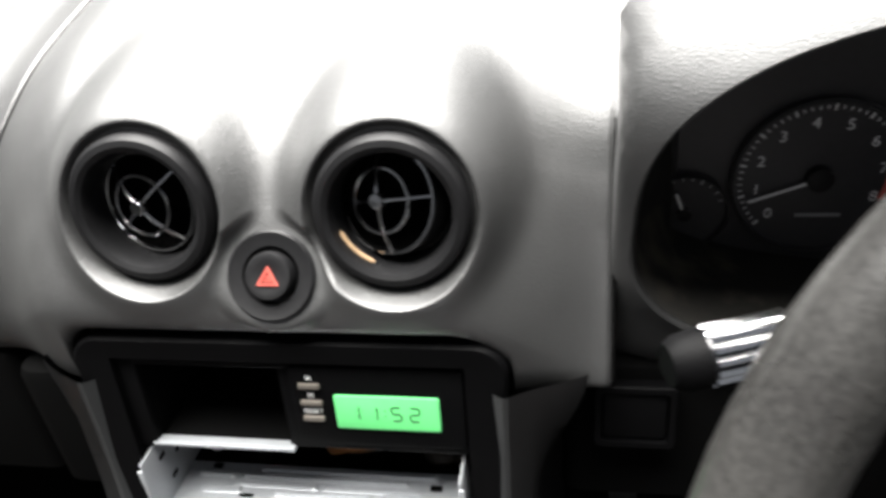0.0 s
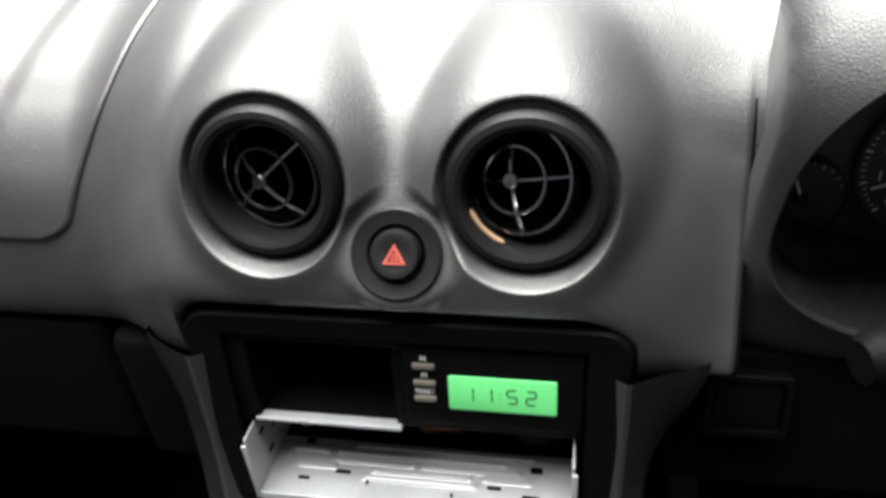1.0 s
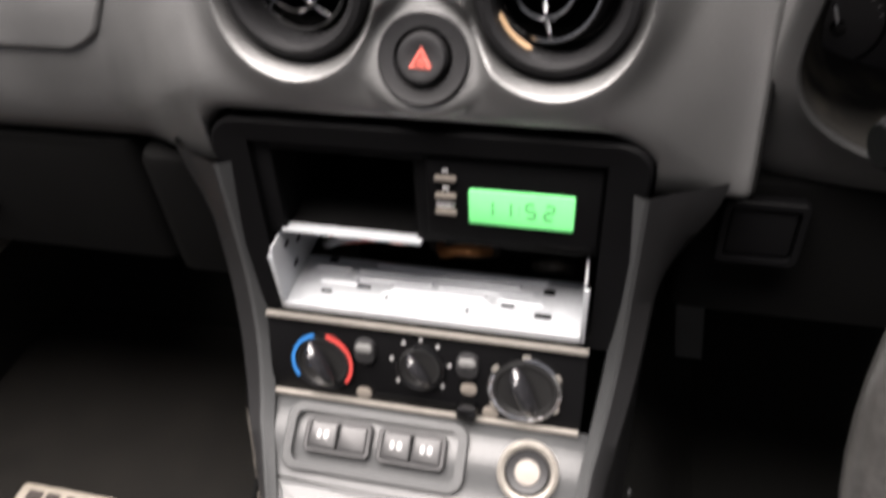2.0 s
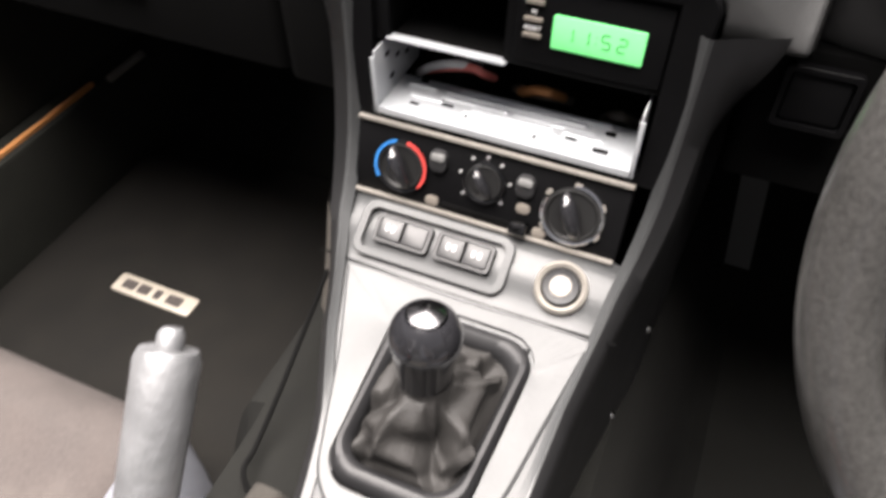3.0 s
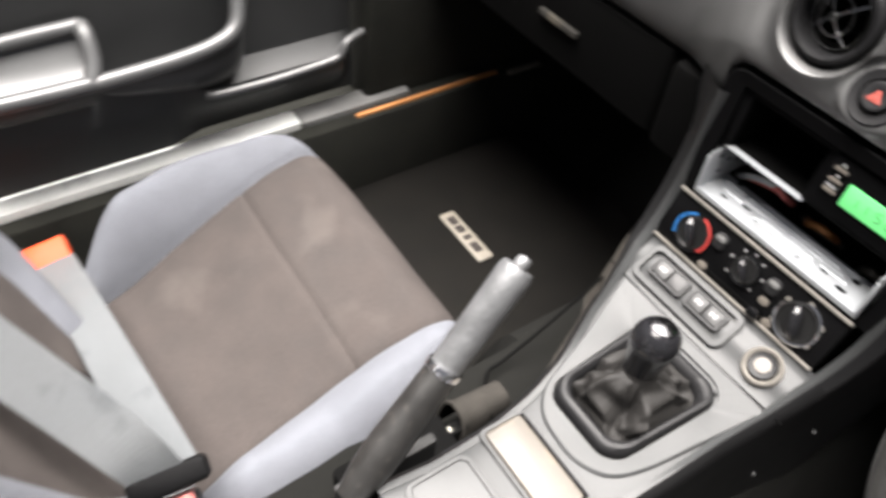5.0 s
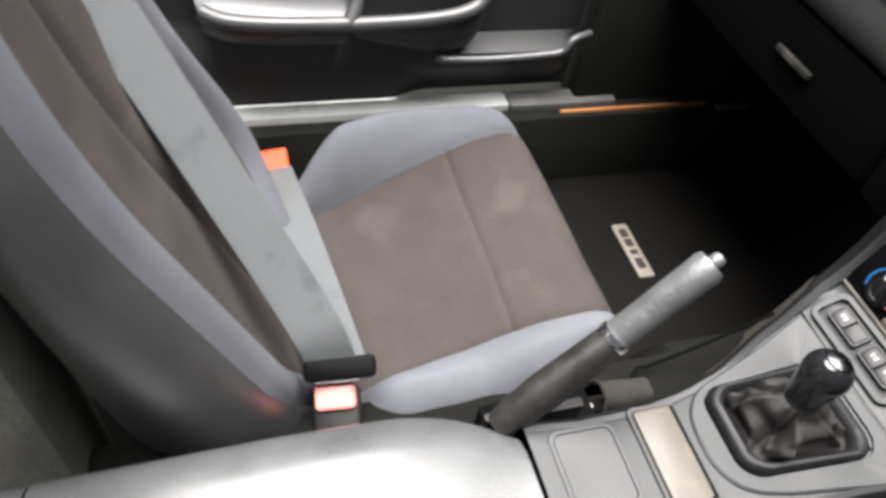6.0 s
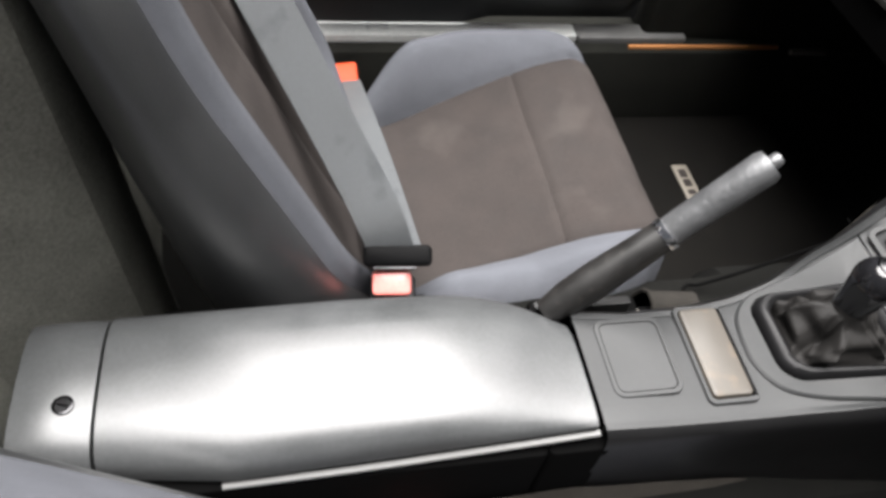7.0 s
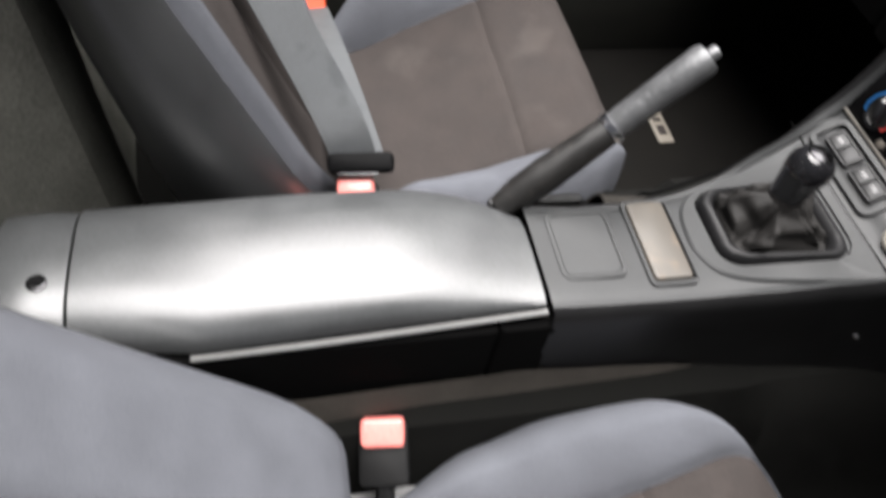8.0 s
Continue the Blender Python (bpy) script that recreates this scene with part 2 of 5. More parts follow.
def tube(path, radius, n=10, squash=1.0, up=(0, 0, 1)):
    """A round bar along a path; radius is a number or one for each point."""
    path = [Vector(p) for p in path]
    loops = []
    for i, p in enumerate(path):
        d = (path[min(i + 1, len(path) - 1)] - path[max(i - 1, 0)]).normalized()
        a = d.cross(Vector(up))
        a = (a if a.length > 1e-4 else d.cross(Vector((1, 0, 0)))).normalized()
        b = a.cross(d)
        r = radius if isinstance(radius, (int, float)) else radius[i]
        loops.append([p + r * (math.cos(2 * math.pi * k / n) * a + squash * math.sin(2 * math.pi * k / n) * b) for k in range(n)])
    return loft(loops)


def ribbon(path, width, side, thick=0.0012):
    """A flat strap along a path; side gives the direction across it, one or one for each point."""
    path = [Vector(p) for p in path]
    loops = []
    for i, p in enumerate(path):
        d = (path[min(i + 1, len(path) - 1)] - path[max(i - 1, 0)]).normalized()
        s = Vector(side[i] if isinstance(side, list) else side)
        s = (s - d * s.dot(d)).normalized()
        nrm = d.cross(s)
        loops.append([p + s * width / 2 + nrm * thick, p + s * width / 2 - nrm * thick, p - s * width / 2 - nrm * thick, p - s * width / 2 + nrm * thick])
    return loft(loops)


def box(x0, x1, y0, y1, z0, z1, r=0.004):
    g = slab(x1 - x0, y1 - y0, z1 - z0, min(r, (x1 - x0) / 2.2, (y1 - y0) / 2.2), r * 0.6, 3)
    return moved(g, Matrix.Translation(((x0 + x1) / 2, (y0 + y1) / 2, z0)))


def plane_pose(x, y, z, tilt):
    """A local frame on a panel that faces the rear: local x to the right, local y up the panel, local z out of it. tilt: degrees by which it leans back from upright."""
    return Matrix.Translation((x, y, z)) @ Euler((radians(90 - tilt), 0, 0)).to_matrix().to_4x4()


def text_geo(body, size, m, depth=0.0002):
    cu = bpy.data.curves.new("letters", "FONT")
    cu.body, cu.size, cu.extrude = body, size, depth
    cu.align_x, cu.align_y = "CENTER", "CENTER"
    ob = new("letters", cu)
    me = bpy.data.meshes.new_from_object(ob.evaluated_get(bpy.context.evaluated_depsgraph_get()))
    geo = ([m @ v.co for v in me.vertices], [tuple(p.vertices) for p in me.polygons])
    bpy.data.objects.remove(ob)
    bpy.data.curves.remove(cu)
    bpy.data.meshes.remove(me)
    return geo

# ---- the setting: ground, tub, floor, bulkhead ----
single("ground", grid(lambda u, v: (u, v, -0.32), [-2000, -3, 3, 2000], [-2000, -3, 3, 2000]), GROUND, "grey asphalt ground under the car", "ground", "structure", loc=(0, 0, -0.32))


def floor_point(x, y):
    z = 0.004 * noise.noise((x * 9, y * 9, 0)) - 0.006
    z += 0.42 * max(0.0, y - 0.62) + 0.9 * max(0.0, y - 0.78)
    tunnel = smooth01(0.235, 0.135, abs(x + 0.01)) if y > 0.2 else smooth01(0.20, 0.125, abs(x + 0.01))
    return (x, y, z + tunnel * 0.20)


single("floor", grid(floor_point, np.linspace(-0.74, 0.74, 90), np.linspace(-0.60, 0.95, 80)), SHADED_CARPET, "black carpeted car floor with raised centre tunnel", "floor", "structure")
single("wall_front", box(-0.78, 0.78, 0.93, 0.97, -0.1, 0.72), BLACK, "black firewall behind the dashboard", "wall", "structure")
single("wall_rear", grid(lambda u, v: (u, -0.47 - 0.10 * v - 0.01 * math.sin(u * 9) + (0.05 + 0.07 * v) * smooth01(-0.30, -0.18, u) * smooth01(-0.02, -0.09, u), -0.02 + 0.62 * v), np.linspace(-0.74, 0.74, 40), np.linspace(0, 1, 20)), BULK_CARPET, "dark carpeted bulkhead behind the seats", "wall", "structure")
single("rear_deck", box(-0.78, 0.78, -1.0, -0.56, 0.58, 0.60), TUNNEL_CARPET, "dark carpeted shelf behind the seats", "shelf", "structure")
# out-of-view plain wall, added to keep light from entering on the right
single("light_block_driver_side", box(0.70, 0.76, -0.62, 0.95, -0.05, 0.62), DOOR_VINYL, "unseen plain wall added to block light on the driver side", "wall", "structure")
single("cowl", box(-0.78, 0.78, 0.92, 1.35, 0.66, 0.70), PAINT, "dark painted cowl ahead of the dashboard", "panel", "structure")

# ---- dashboard ----
FACE = 30.0
VENT_TILT = 10.0
VENTS = ((-0.0570, 0.3705, 0.5990), (0.0640, 0.3700, 0.5965))
HAZARD = (0.0050, 0.3620, 0.5680)
CENTRE = [(0.42, 0.533), (0.370, 0.5345), (0.357, 0.5385), (0.355, 0.549), (0.3625, 0.568), (0.3780, 0.594), (0.400, 0.624), (0.432, 0.647), (0.485, 0.667), (0.58, 0.685), (0.76, 0.700), (0.95, 0.706)]
SIDE = [(0.46, 0.476), (0.416, 0.477), (0.405, 0.484), (0.401, 0.499), (0.403, 0.519), (0.410, 0.545), (0.424, 0.576), (0.448, 0.606), (0.49, 0.634), (0.59, 0.662), (0.76, 0.690), (0.95, 0.704)]


# beside the instrument hood: a steep panel under a flatter shelf
RIGHT = [(0.43, 0.490), (0.385, 0.4905), (0.374, 0.494), (0.374, 0.503), (0.385, 0.530), (0.399, 0.562), (0.412, 0.592), (0.431, 0.623), (0.478, 0.657), (0.58, 0.683), (0.76, 0.695), (0.95, 0.705)]


def profile(pts, per=10):
    return [(p.x, p.y) for p in catmull([(a, b, 0) for a, b in pts], per)]


P_CENTRE, P_SIDE, P_RIGHT = profile(CENTRE), profile(SIDE), profile(RIGHT)
N_ROWS = len(P_CENTRE)


def dash_point(x, row, lift=0.0):
    k = min(int(row), N_ROWS - 2)
    f = row - k
    yc, zc = (P_CENTRE[k][i] * (1 - f) + P_CENTRE[k + 1][i] * f for i in (0, 1))
    far = P_SIDE if x < 0 else P_RIGHT
    ys, zs = (far[k][i] * (1 - f) + far[k + 1][i] * f for i in (0, 1))
    w = smooth01(0.105, 0.205, -x) if x < 0 else smooth01(0.085, 0.162, x)
    y, z = yc * (1 - w) + ys * w, zc * (1 - w) + zs * w
    # the lower edge wraps round the rounded corners of the radio surround
    a = abs(x) - 0.0985
    corner = 0.0 if a <= 0 else (0.019 - math.sqrt(0.019 ** 2 - a * a) if a < 0.0178 else 0.036)
    z -= corner * (1 - w) * smooth01(31, 17, row)
    # the skin rolls into the seam beside the instrument hood
    y += 0.002 * smooth01(0.1600, 0.1645, x) ** 2 * smooth01(75, 60, row)
    n = Vector((0, -math.cos(radians(FACE)), math.sin(radians(FACE))))
    if row > 60:
        t = smooth01(60, 85, row)
        n = n.lerp(Vector((0, -0.1, 1)), t).normalized()
    off = lift
    # pods: a round shoulder runs back from each vent and melts into the top
    for vx, vy, vz in VENTS:
        if row > 95:
            break
        r = math.hypot(x - vx, z - vz)
        front = vy + (z - vz) * math.tan(radians(VENT_TILT))
        e = max(0.0, r - 0.0388)
        shoulder = 105 * e * e
        pod = front + 0.003 + shoulder
        low = min(y, pod)
        y = low - math.log(math.exp(-80 * (y - low)) + math.exp(-80 * (pod - low))) / 80 if abs(y - pod) < 0.09 else low
        w = smooth01(0.0412, 0.0366, r)
        y = y * (1 - w) + (front + 0.006) * w
        y += 0.060 * smooth01(0.0350, 0.0325, r)
    r = math.hypot(x - HAZARD[0], (z - HAZARD[2]) / math.cos(radians(FACE)))
    if row < 60:
        w = smooth01(0.034, 0.0235, r)
        y = y * (1 - w) + (HAZARD[1] + (z - HAZARD[2]) * math.tan(radians(FACE))) * w
        off -= 0.008 * smooth01(0.0190, 0.0155, r)
    return (x, y + n.y * off, z + n.z * off)


dashboard = thing("dashboard", (0, 0.5, 0.47), "charcoal grained vinyl dashboard with two round vent pods", "dashboard")
xs = np.concatenate([np.linspace(-0.76, -0.22, 40), np.linspace(-0.217, 0.1645, 378), np.linspace(0.1660, 0.217, 32), np.linspace(0.22, 0.76, 30)])
part("dash_skin", grid(dash_point, list(xs), list(np.concatenate([np.linspace(0, 30, 40), np.linspace(30.4, 85, 310), np.linspace(86, N_ROWS - 1, 40)])), lambda u, v: u < 0.1650 + 0.9 * max(0.0, P_RIGHT[int(v)][0] - 0.412) or v > 92), VINYL, dashboard)


part("hood_seam", tube([Vector(dash_point(0.1645, r, 0.0002)) for r in np.linspace(14, 68, 32)], [0.0011] * 24 + [0.0011 - 0.0001 * i for i in range(8)], 8), CAVITY, dashboard, "dark seam beside the instrument hood")


def airbag_point(u, v):
    """The cover's outline: straight sides, rounded inner lower corner."""
    row0, row1 = 47.0, 92.0
    row = row0 + (row1 - row0) * v
    right = -0.205 + 0.055 * smooth01(0.0, 1.0, v) ** 0.8
    c = 0.11
    if v < c:
        right -= 0.030 * (1 - math.sqrt(max(0.0, 1 - ((c - v) / c) ** 2)))
    x = -0.74 + (right + 0.74) * u
    e = min(1.0, min((1 - u) * 130, v * 60))
    crease = 0.0030 * smooth01(0.0, 0.022, right - 0.052 - 0.02 * v - x) * smooth01(0.22, 0.40, v)
    return dash_point(x, row, 0.0035 * math.sqrt(max(0.0, 1 - (1 - e) ** 2)) - 0.0006 - crease)


part("airbag_cover", grid(airbag_point, list(1 - np.linspace(1, 0, 130) ** 1.8), list(np.linspace(0, 1, 70) ** 1.6)), VINYL, dashboard)

# ---- air vents ----
def air_vent(centre, aim, spin, chipped=False):
    v = thing("air_vent", centre, "round black eyeball air vent with cross-shaped grille", "air vent", "centre air vents")
    m = plane_pose(*centre, VENT_TILT) @ Matrix.Scale(0.935, 4)
    ring = [(0.0300, -0.010), (0.0296, -0.002), (0.0308, 0.0022), (0.0335, 0.0036), (0.0366, 0.0028), (0.0389, -0.0004), (0.0393, -0.010)]
    part("ring", moved(lathe(ring, 64), m), RUBBER, v)
    part("throat", moved(lathe([(0.0302, -0.003), (0.0297, -0.008), (0.0288, -0.016)], 48), m), RUBBER, v)
    # the barrel's depth shade is painted with the near-black
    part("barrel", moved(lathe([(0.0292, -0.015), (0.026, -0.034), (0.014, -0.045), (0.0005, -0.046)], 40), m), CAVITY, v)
    g = m @ Matrix.Translation((0, 0, -0.026)) @ Euler((radians(aim[0]), radians(aim[1]), radians(spin))).to_matrix().to_4x4()
    dome = lambda r: 0.022 - r * r * 12
    circle = lambda r, t: tube([(r * math.cos(a), r * math.sin(a), dome(r)) for a in np.linspace(0, 2 * math.pi, 49)], t, 6)
    part("inner_hoop", moved(circle(0.0160, 0.0010), g), GRILLE, v)
    part("outer_hoop", moved(circle(0.0268, 0.0011), g), GRILLE, v)
    shell = [(0.0268, dome(0.0268)), (0.0286, dome(0.0268) - 0.006), (0.028, dome(0.0268) - 0.016)]
    part("eyeball", moved(lathe(shell, 40), g), BLACK, v)
    for k in range(4):
        a = math.pi / 2 * k
        part("spoke", moved(tube([(r * math.cos(a), r * math.sin(a), dome(r)) for r in (0.002, 0.009, 0.017, 0.0268)], 0.0010, 6), g), GRILLE, v)
    part("hub", moved(lathe([(0.0001, dome(0) + 0.0020), (0.0034, dome(0) + 0.0019), (0.0039, dome(0) + 0.0012), (0.0040, dome(0) - 0.003)], 24), g), GRILLE, v)
    if chipped:
        arc = [(0.0285 * math.cos(a), 0.0285 * math.sin(a), -0.0035) for a in np.linspace(radians(200), radians(248), 12)]
        part("chip", moved(tube(arc, [0.0004] + [0.0012] * 10 + [0.0004], 6), m), TAN, v, "broken tan edge inside the ring")
    return v


air_vent(VENTS[0], (-6, -7, 0), 43)
air_vent(VENTS[1], (-15, -18, 0), 10, True)

hazard = thing("hazard_switch", HAZARD, "round black hazard button with red triangle", "switch")
hm = plane_pose(HAZARD[0], HAZARD[1], HAZARD[2], FACE)
part("collar", moved(lathe([(0.0132, -0.010), (0.0132, 0.000), (0.0142, 0.0018), (0.0190, 0.0022), (0.0206, 0.0026), (0.0216, 0.0018), (0.0219, -0.006)], 48), hm), RUBBER, hazard)
part("button", moved(lathe([(0.0118, -0.009), (0.0118, 0.0035), (0.0108, 0.0056), (0.0085, 0.0060), (0.006, 0.0052), (0.0001, 0.0050)], 40), hm), RUBBER, hazard)
tri = lambda s: [(s * math.cos(radians(90 + 120 * k)), s * math.sin(radians(90 + 120 * k)) - 0.0012) for k in range(3)]
for size_o, size_i in ((0.0060, 0.0054), (0.0045, 0.0040), (0.0021, 0.0014)):
    o, q = tri(size_o), tri(size_i)
    part("triangle", moved(loft([[(x, y, 0.0048) for x, y in o], [(x, y, 0.0062) for x, y in o], [(x, y, 0.0062) for x, y in q], [(x, y, 0.0048) for x, y in q]], caps=False), hm), SALMON, hazard, "red printed triangle")

# ---- centre stack: bezel, clock, steel radio cage ----
STACK = [(0.366, 0.545), (0.3605, 0.53), (0.352, 0.46), (0.345, 0.415), (0.3375, 0.404), (0.318, 0.352), (0.295, 0.3375), (0.272, 0.3235), (0.22, 0.3145), (0.12, 0.3105), (0.03, 0.3120), (-0.05, 0.3150)]


def left_edge(y):
    return float(np.interp(-y, [-0.37, -0.34, -0.30, -0.27, -0.22, -0.158, -0.11, -0.06, 0.0, 0.05, 0.44], [-0.110, -0.107, -0.101, -0.091, -0.072, -0.042, -0.028, -0.020, -0.018, -0.022, -0.046]))


def right_edge(y):
    return float(np.interp(-y, [-0.37, -0.34, -0.30, -0.27, -0.22, -0.13, 0.0, 0.05, 0.34, 0.44], [0.112, 0.108, 0.100, 0.097, 0.092, 0.088, 0.087, 0.086, 0.094, 0.080]))


BT = 6.0
bezel = thing("radio_housing", (0, 0.352, 0.40), "black plastic radio surround with an open pocket", "radio surround")


def bz(x, z, lift=0.0):
    return plane_pose(x, 0.347 + (z - 0.40) * 0.106, z, BT) @ Matrix.Translation((0, 0, lift))


# pieces of the surround, butted round its openings
def bezel_outline(n=8):
    pts = []
    for cx, cz, a0 in ((0.0985, 0.5155, 0), (-0.0985, 0.5155, 90)):
        for i in range(n + 1):
            a = radians(a0 + 90 * i / n)
            pts.append((cx + 0.016 * math.cos(a), cz + 0.016 * math.sin(a)))
    return pts + [(-0.106, 0.402), (0.106, 0.402)]


def bezel_frame():
    out = bezel_outline()
    inner = []
    for x, z in out:
        inner.append((max(-0.0935, min(0.0935, x * 0.9)), max(0.4075, min(0.5190, z))))
    at = lambda p, lift: bz(p[0], p[1]) @ Vector((0, 0, lift))
    return loft([[at(p, -0.01) for p in out], [at(p, 0.003) for p in out], [at((p[0] * 0.985, p[1] - 0.001), 0.005) for p in out],
                 [at(p, 0.004) for p in inner], [at(p, -0.02) for p in inner]], caps=False)


part("surround", bezel_frame(), BEZEL, bezel)
# pocket insides are coloured near-black to give the shade inside
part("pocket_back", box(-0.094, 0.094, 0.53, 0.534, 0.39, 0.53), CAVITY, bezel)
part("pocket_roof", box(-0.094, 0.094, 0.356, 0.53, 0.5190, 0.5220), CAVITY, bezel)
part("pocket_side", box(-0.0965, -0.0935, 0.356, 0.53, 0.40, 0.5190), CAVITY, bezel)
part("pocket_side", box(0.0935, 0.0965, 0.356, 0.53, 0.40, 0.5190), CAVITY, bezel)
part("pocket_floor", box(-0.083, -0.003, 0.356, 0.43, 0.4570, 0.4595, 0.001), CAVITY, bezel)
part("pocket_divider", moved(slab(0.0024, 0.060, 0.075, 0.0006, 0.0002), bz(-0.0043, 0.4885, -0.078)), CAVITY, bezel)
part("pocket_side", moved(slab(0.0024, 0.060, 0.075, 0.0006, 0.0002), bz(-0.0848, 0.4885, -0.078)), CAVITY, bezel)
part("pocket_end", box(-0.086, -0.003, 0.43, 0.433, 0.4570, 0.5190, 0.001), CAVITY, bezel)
part("left_rim", moved(slab(0.011, 0.064, 0.006, 0.002), bz(-0.0885, 0.489, -0.006)), BEZEL, bezel)
part("top_rim", moved(slab(0.088, 0.006, 0.006, 0.002), bz(-0.043, 0.5155, -0.006)), BEZEL, bezel)
part("sill_bar", moved(slab(0.083, 0.0024, 0.007, 0.001), bz(-0.044, 0.4600, -0.006)), STEEL, bezel, "bare metal lip")

clock = thing("dash_clock", (0.047, 0.354, 0.46), "black dashboard clock with a lit green display", "clock")
part("body", moved(slab(0.0975, 0.0585, 0.045, 0.0025), bz(0.0445, 0.4895, -0.047)), BEZEL, clock)
part("faceplate", moved(slab(0.090, 0.049, 0.003, 0.002), bz(0.0470, 0.4905, -0.0022)), BEZEL, clock)
part("display", moved(slab(0.0545, 0.0205, 0.0015, 0.0012, 0.0004), bz(0.0520, 0.4885, 0.0008)), LCD, clock, "glowing green display")
SEG = {"1": "bc", "5": "afgcd", "2": "abged"}
SEG_AT = {"a": (0, 0.0042, 1), "b": (0.0024, 0.0021, 0), "c": (0.0024, -0.0021, 0), "d": (0, -0.0042, 1), "e": (-0.0024, -0.0021, 0), "f": (-0.0024, 0.0021, 0), "g": (0, 0, 1)}
for ch, dx in zip("1152", (-0.0180, -0.0085, 0.0040, 0.0135)):
    pieces = []
    for c in SEG[ch]:
        px, pz, flat = SEG_AT[c]
        pieces.append(moved(slab(0.0040 if flat else 0.0008, 0.0008 if flat else 0.0036, 0.0003, 0.0003, 0.0001, 2), bz(0.0530 + dx + px, 0.4887 + pz, 0.0023)))
    part("digit", merge(*pieces), LCD_DARK, clock)
part("colon", merge(*[moved(slab(0.0007, 0.0007, 0.0003, 0.0002, 0.0001, 2), bz(0.0512, 0.4887 + dz, 0.0023)) for dz in (0.0018, -0.0018)]), LCD_DARK, clock)
for word, z, size in (("H", 0.5080, 0.0042), ("M", 0.4975, 0.0042), ("RESET", 0.4877, 0.0040)):
    part("lettering", text_geo(word, size, bz(0.0125, z, 0.0010)), WHITE_INK, clock)
    part("button", moved(slab(0.0115, 0.0030, 0.0024, 0.0008), bz(0.0125, z - 0.0042, 0.0005)), BROWN_KEY, clock)

cage = thing("radio_cage", (0, 0.40, 0.399), "empty zinc-plated steel radio mounting cage", "radio cage")
CZ0, CZ1, CY0, CY1 = 0.4130, 0.4560, 0.3400, 0.408


def cage_floor(u, v):
    x, y = -0.0885 + 0.177 * u, CY0 + (0.3825 - CY0) * v
    z = CZ0
    for y0, x0, x1 in ((0.3565, -0.030, 0.034), (0.3620, -0.026, 0.030), (0.3625, -0.072, -0.050), (0.3625, 0.040, 0.064), (0.3675, -0.052, -0.004), (0.3675, 0.002, 0.058), (0.3735, -0.050, 0.050), (0.3735, -0.078, -0.058), (0.3790, -0.040, 0.066)):
        z += 0.0016 * smooth01(0.0026, 0.0014, abs(y - y0)) * smooth01(x0 - 0.0015, x0, x) * smooth01(x1 + 0.0015, x1, x)
    return (x, y, z)


part("floor_plate", grid(cage_floor, list(np.linspace(0, 1, 120)), list(np.linspace(0, 1, 70))), STEEL, cage)
part("side_plate", box(-0.0890, -0.0880, CY0, CY1, CZ0, CZ1, 0.0004), STEEL, cage)
part("side_plate", box(0.0880, 0.0890, CY0, CY1, CZ0, CZ1, 0.0004), STEEL, cage)
part("front_flange", box(-0.0900, 0.0900, CY0 - 0.0012, CY0, CZ0 - 0.004, CZ0 + 0.0012, 0.0004), STEEL, cage)
part("side_flange", box(-0.0907, -0.0878, CY0 - 0.0012, CY0, CZ0 - 0.004, CZ1 - 0.004, 0.0004), STEEL, cage)
part("side_flange", box(0.0878, 0.0907, CY0 - 0.0012, CY0, CZ0 - 0.004, CZ1 - 0.004, 0.0004), STEEL, cage)
# thin black slabs laid on the steel paint the dark of punched holes
for hx, hy, hw, hd in ((-0.070, 0.379, 0.006, 0.004), (0.068, 0.371, 0.007, 0.004), (-0.044, 0.3585, 0.009, 0.0022), (0.045, 0.3565, 0.008, 0.0022), (-0.066, 0.352, 0.007, 0.002), (0.066, 0.3515, 0.010, 0.0035), (-0.028, 0.3525, 0.0014, 0.003), (0.022, 0.349, 0.0014, 0.003)):
    part("punched_slot", moved(slab(hw, hd, 0.0006, 0.001, 0.0002, 3), Matrix.Translation((hx, hy, CZ0 + 0.0006))), CAVITY, cage)
for hz, hy in ((0.423, 0.36), (0.434, 0.37), (0.428, 0.385), (0.443, 0.355), (0.439, 0.40)):
    part("punched_slot", box(-0.0884, -0.0877, hy, hy + 0.006, hz, hz + 0.003, 0.0003), CAVITY, cage)

for pts, rad, mat_w, lab in (
        (((-0.090, 0.412, 0.396), (-0.083, 0.402, 0.405), (-0.073, 0.399, 0.413), (-0.060, 0.398, 0.419), (-0.048, 0.400, 0.420), (-0.040, 0.410, 0.412)), 0.0034, WHITE_INK, "pale loose wire behind the radio cage"),
        (((-0.088, 0.418, 0.394), (-0.074, 0.405, 0.407), (-0.058, 0.401, 0.415), (-0.042, 0.400, 0.419), (-0.034, 0.402, 0.415), (-0.030, 0.415, 0.404)), 0.0034, RED, "red loose wire behind the radio cage"),
        (((-0.010, 0.420, 0.396), (-0.004, 0.404, 0.406), (0.006, 0.401, 0.412), (0.016, 0.402, 0.412), (0.024, 0.414, 0.402)), 0.0040, AMBER, "orange loose wire behind the radio cage"),
        (((-0.016, 0.425, 0.392), (0.002, 0.408, 0.404), (0.016, 0.406, 0.406), (0.028, 0.420, 0.396)), 0.0036, BROWN_KEY, "brown loose wire behind the radio cage"),
        (((0.056, 0.415, 0.392), (0.062, 0.403, 0.404), (0.070, 0.401, 0.407), (0.078, 0.412, 0.396)), 0.0042, CREAM, "pale loose wire behind the radio cage")):
    single("wire", tube(catmull(pts, 6), rad, 8), mat_w, lab, "wire", group="radio wires")

# ---- heater panel ----
HT = 20.5


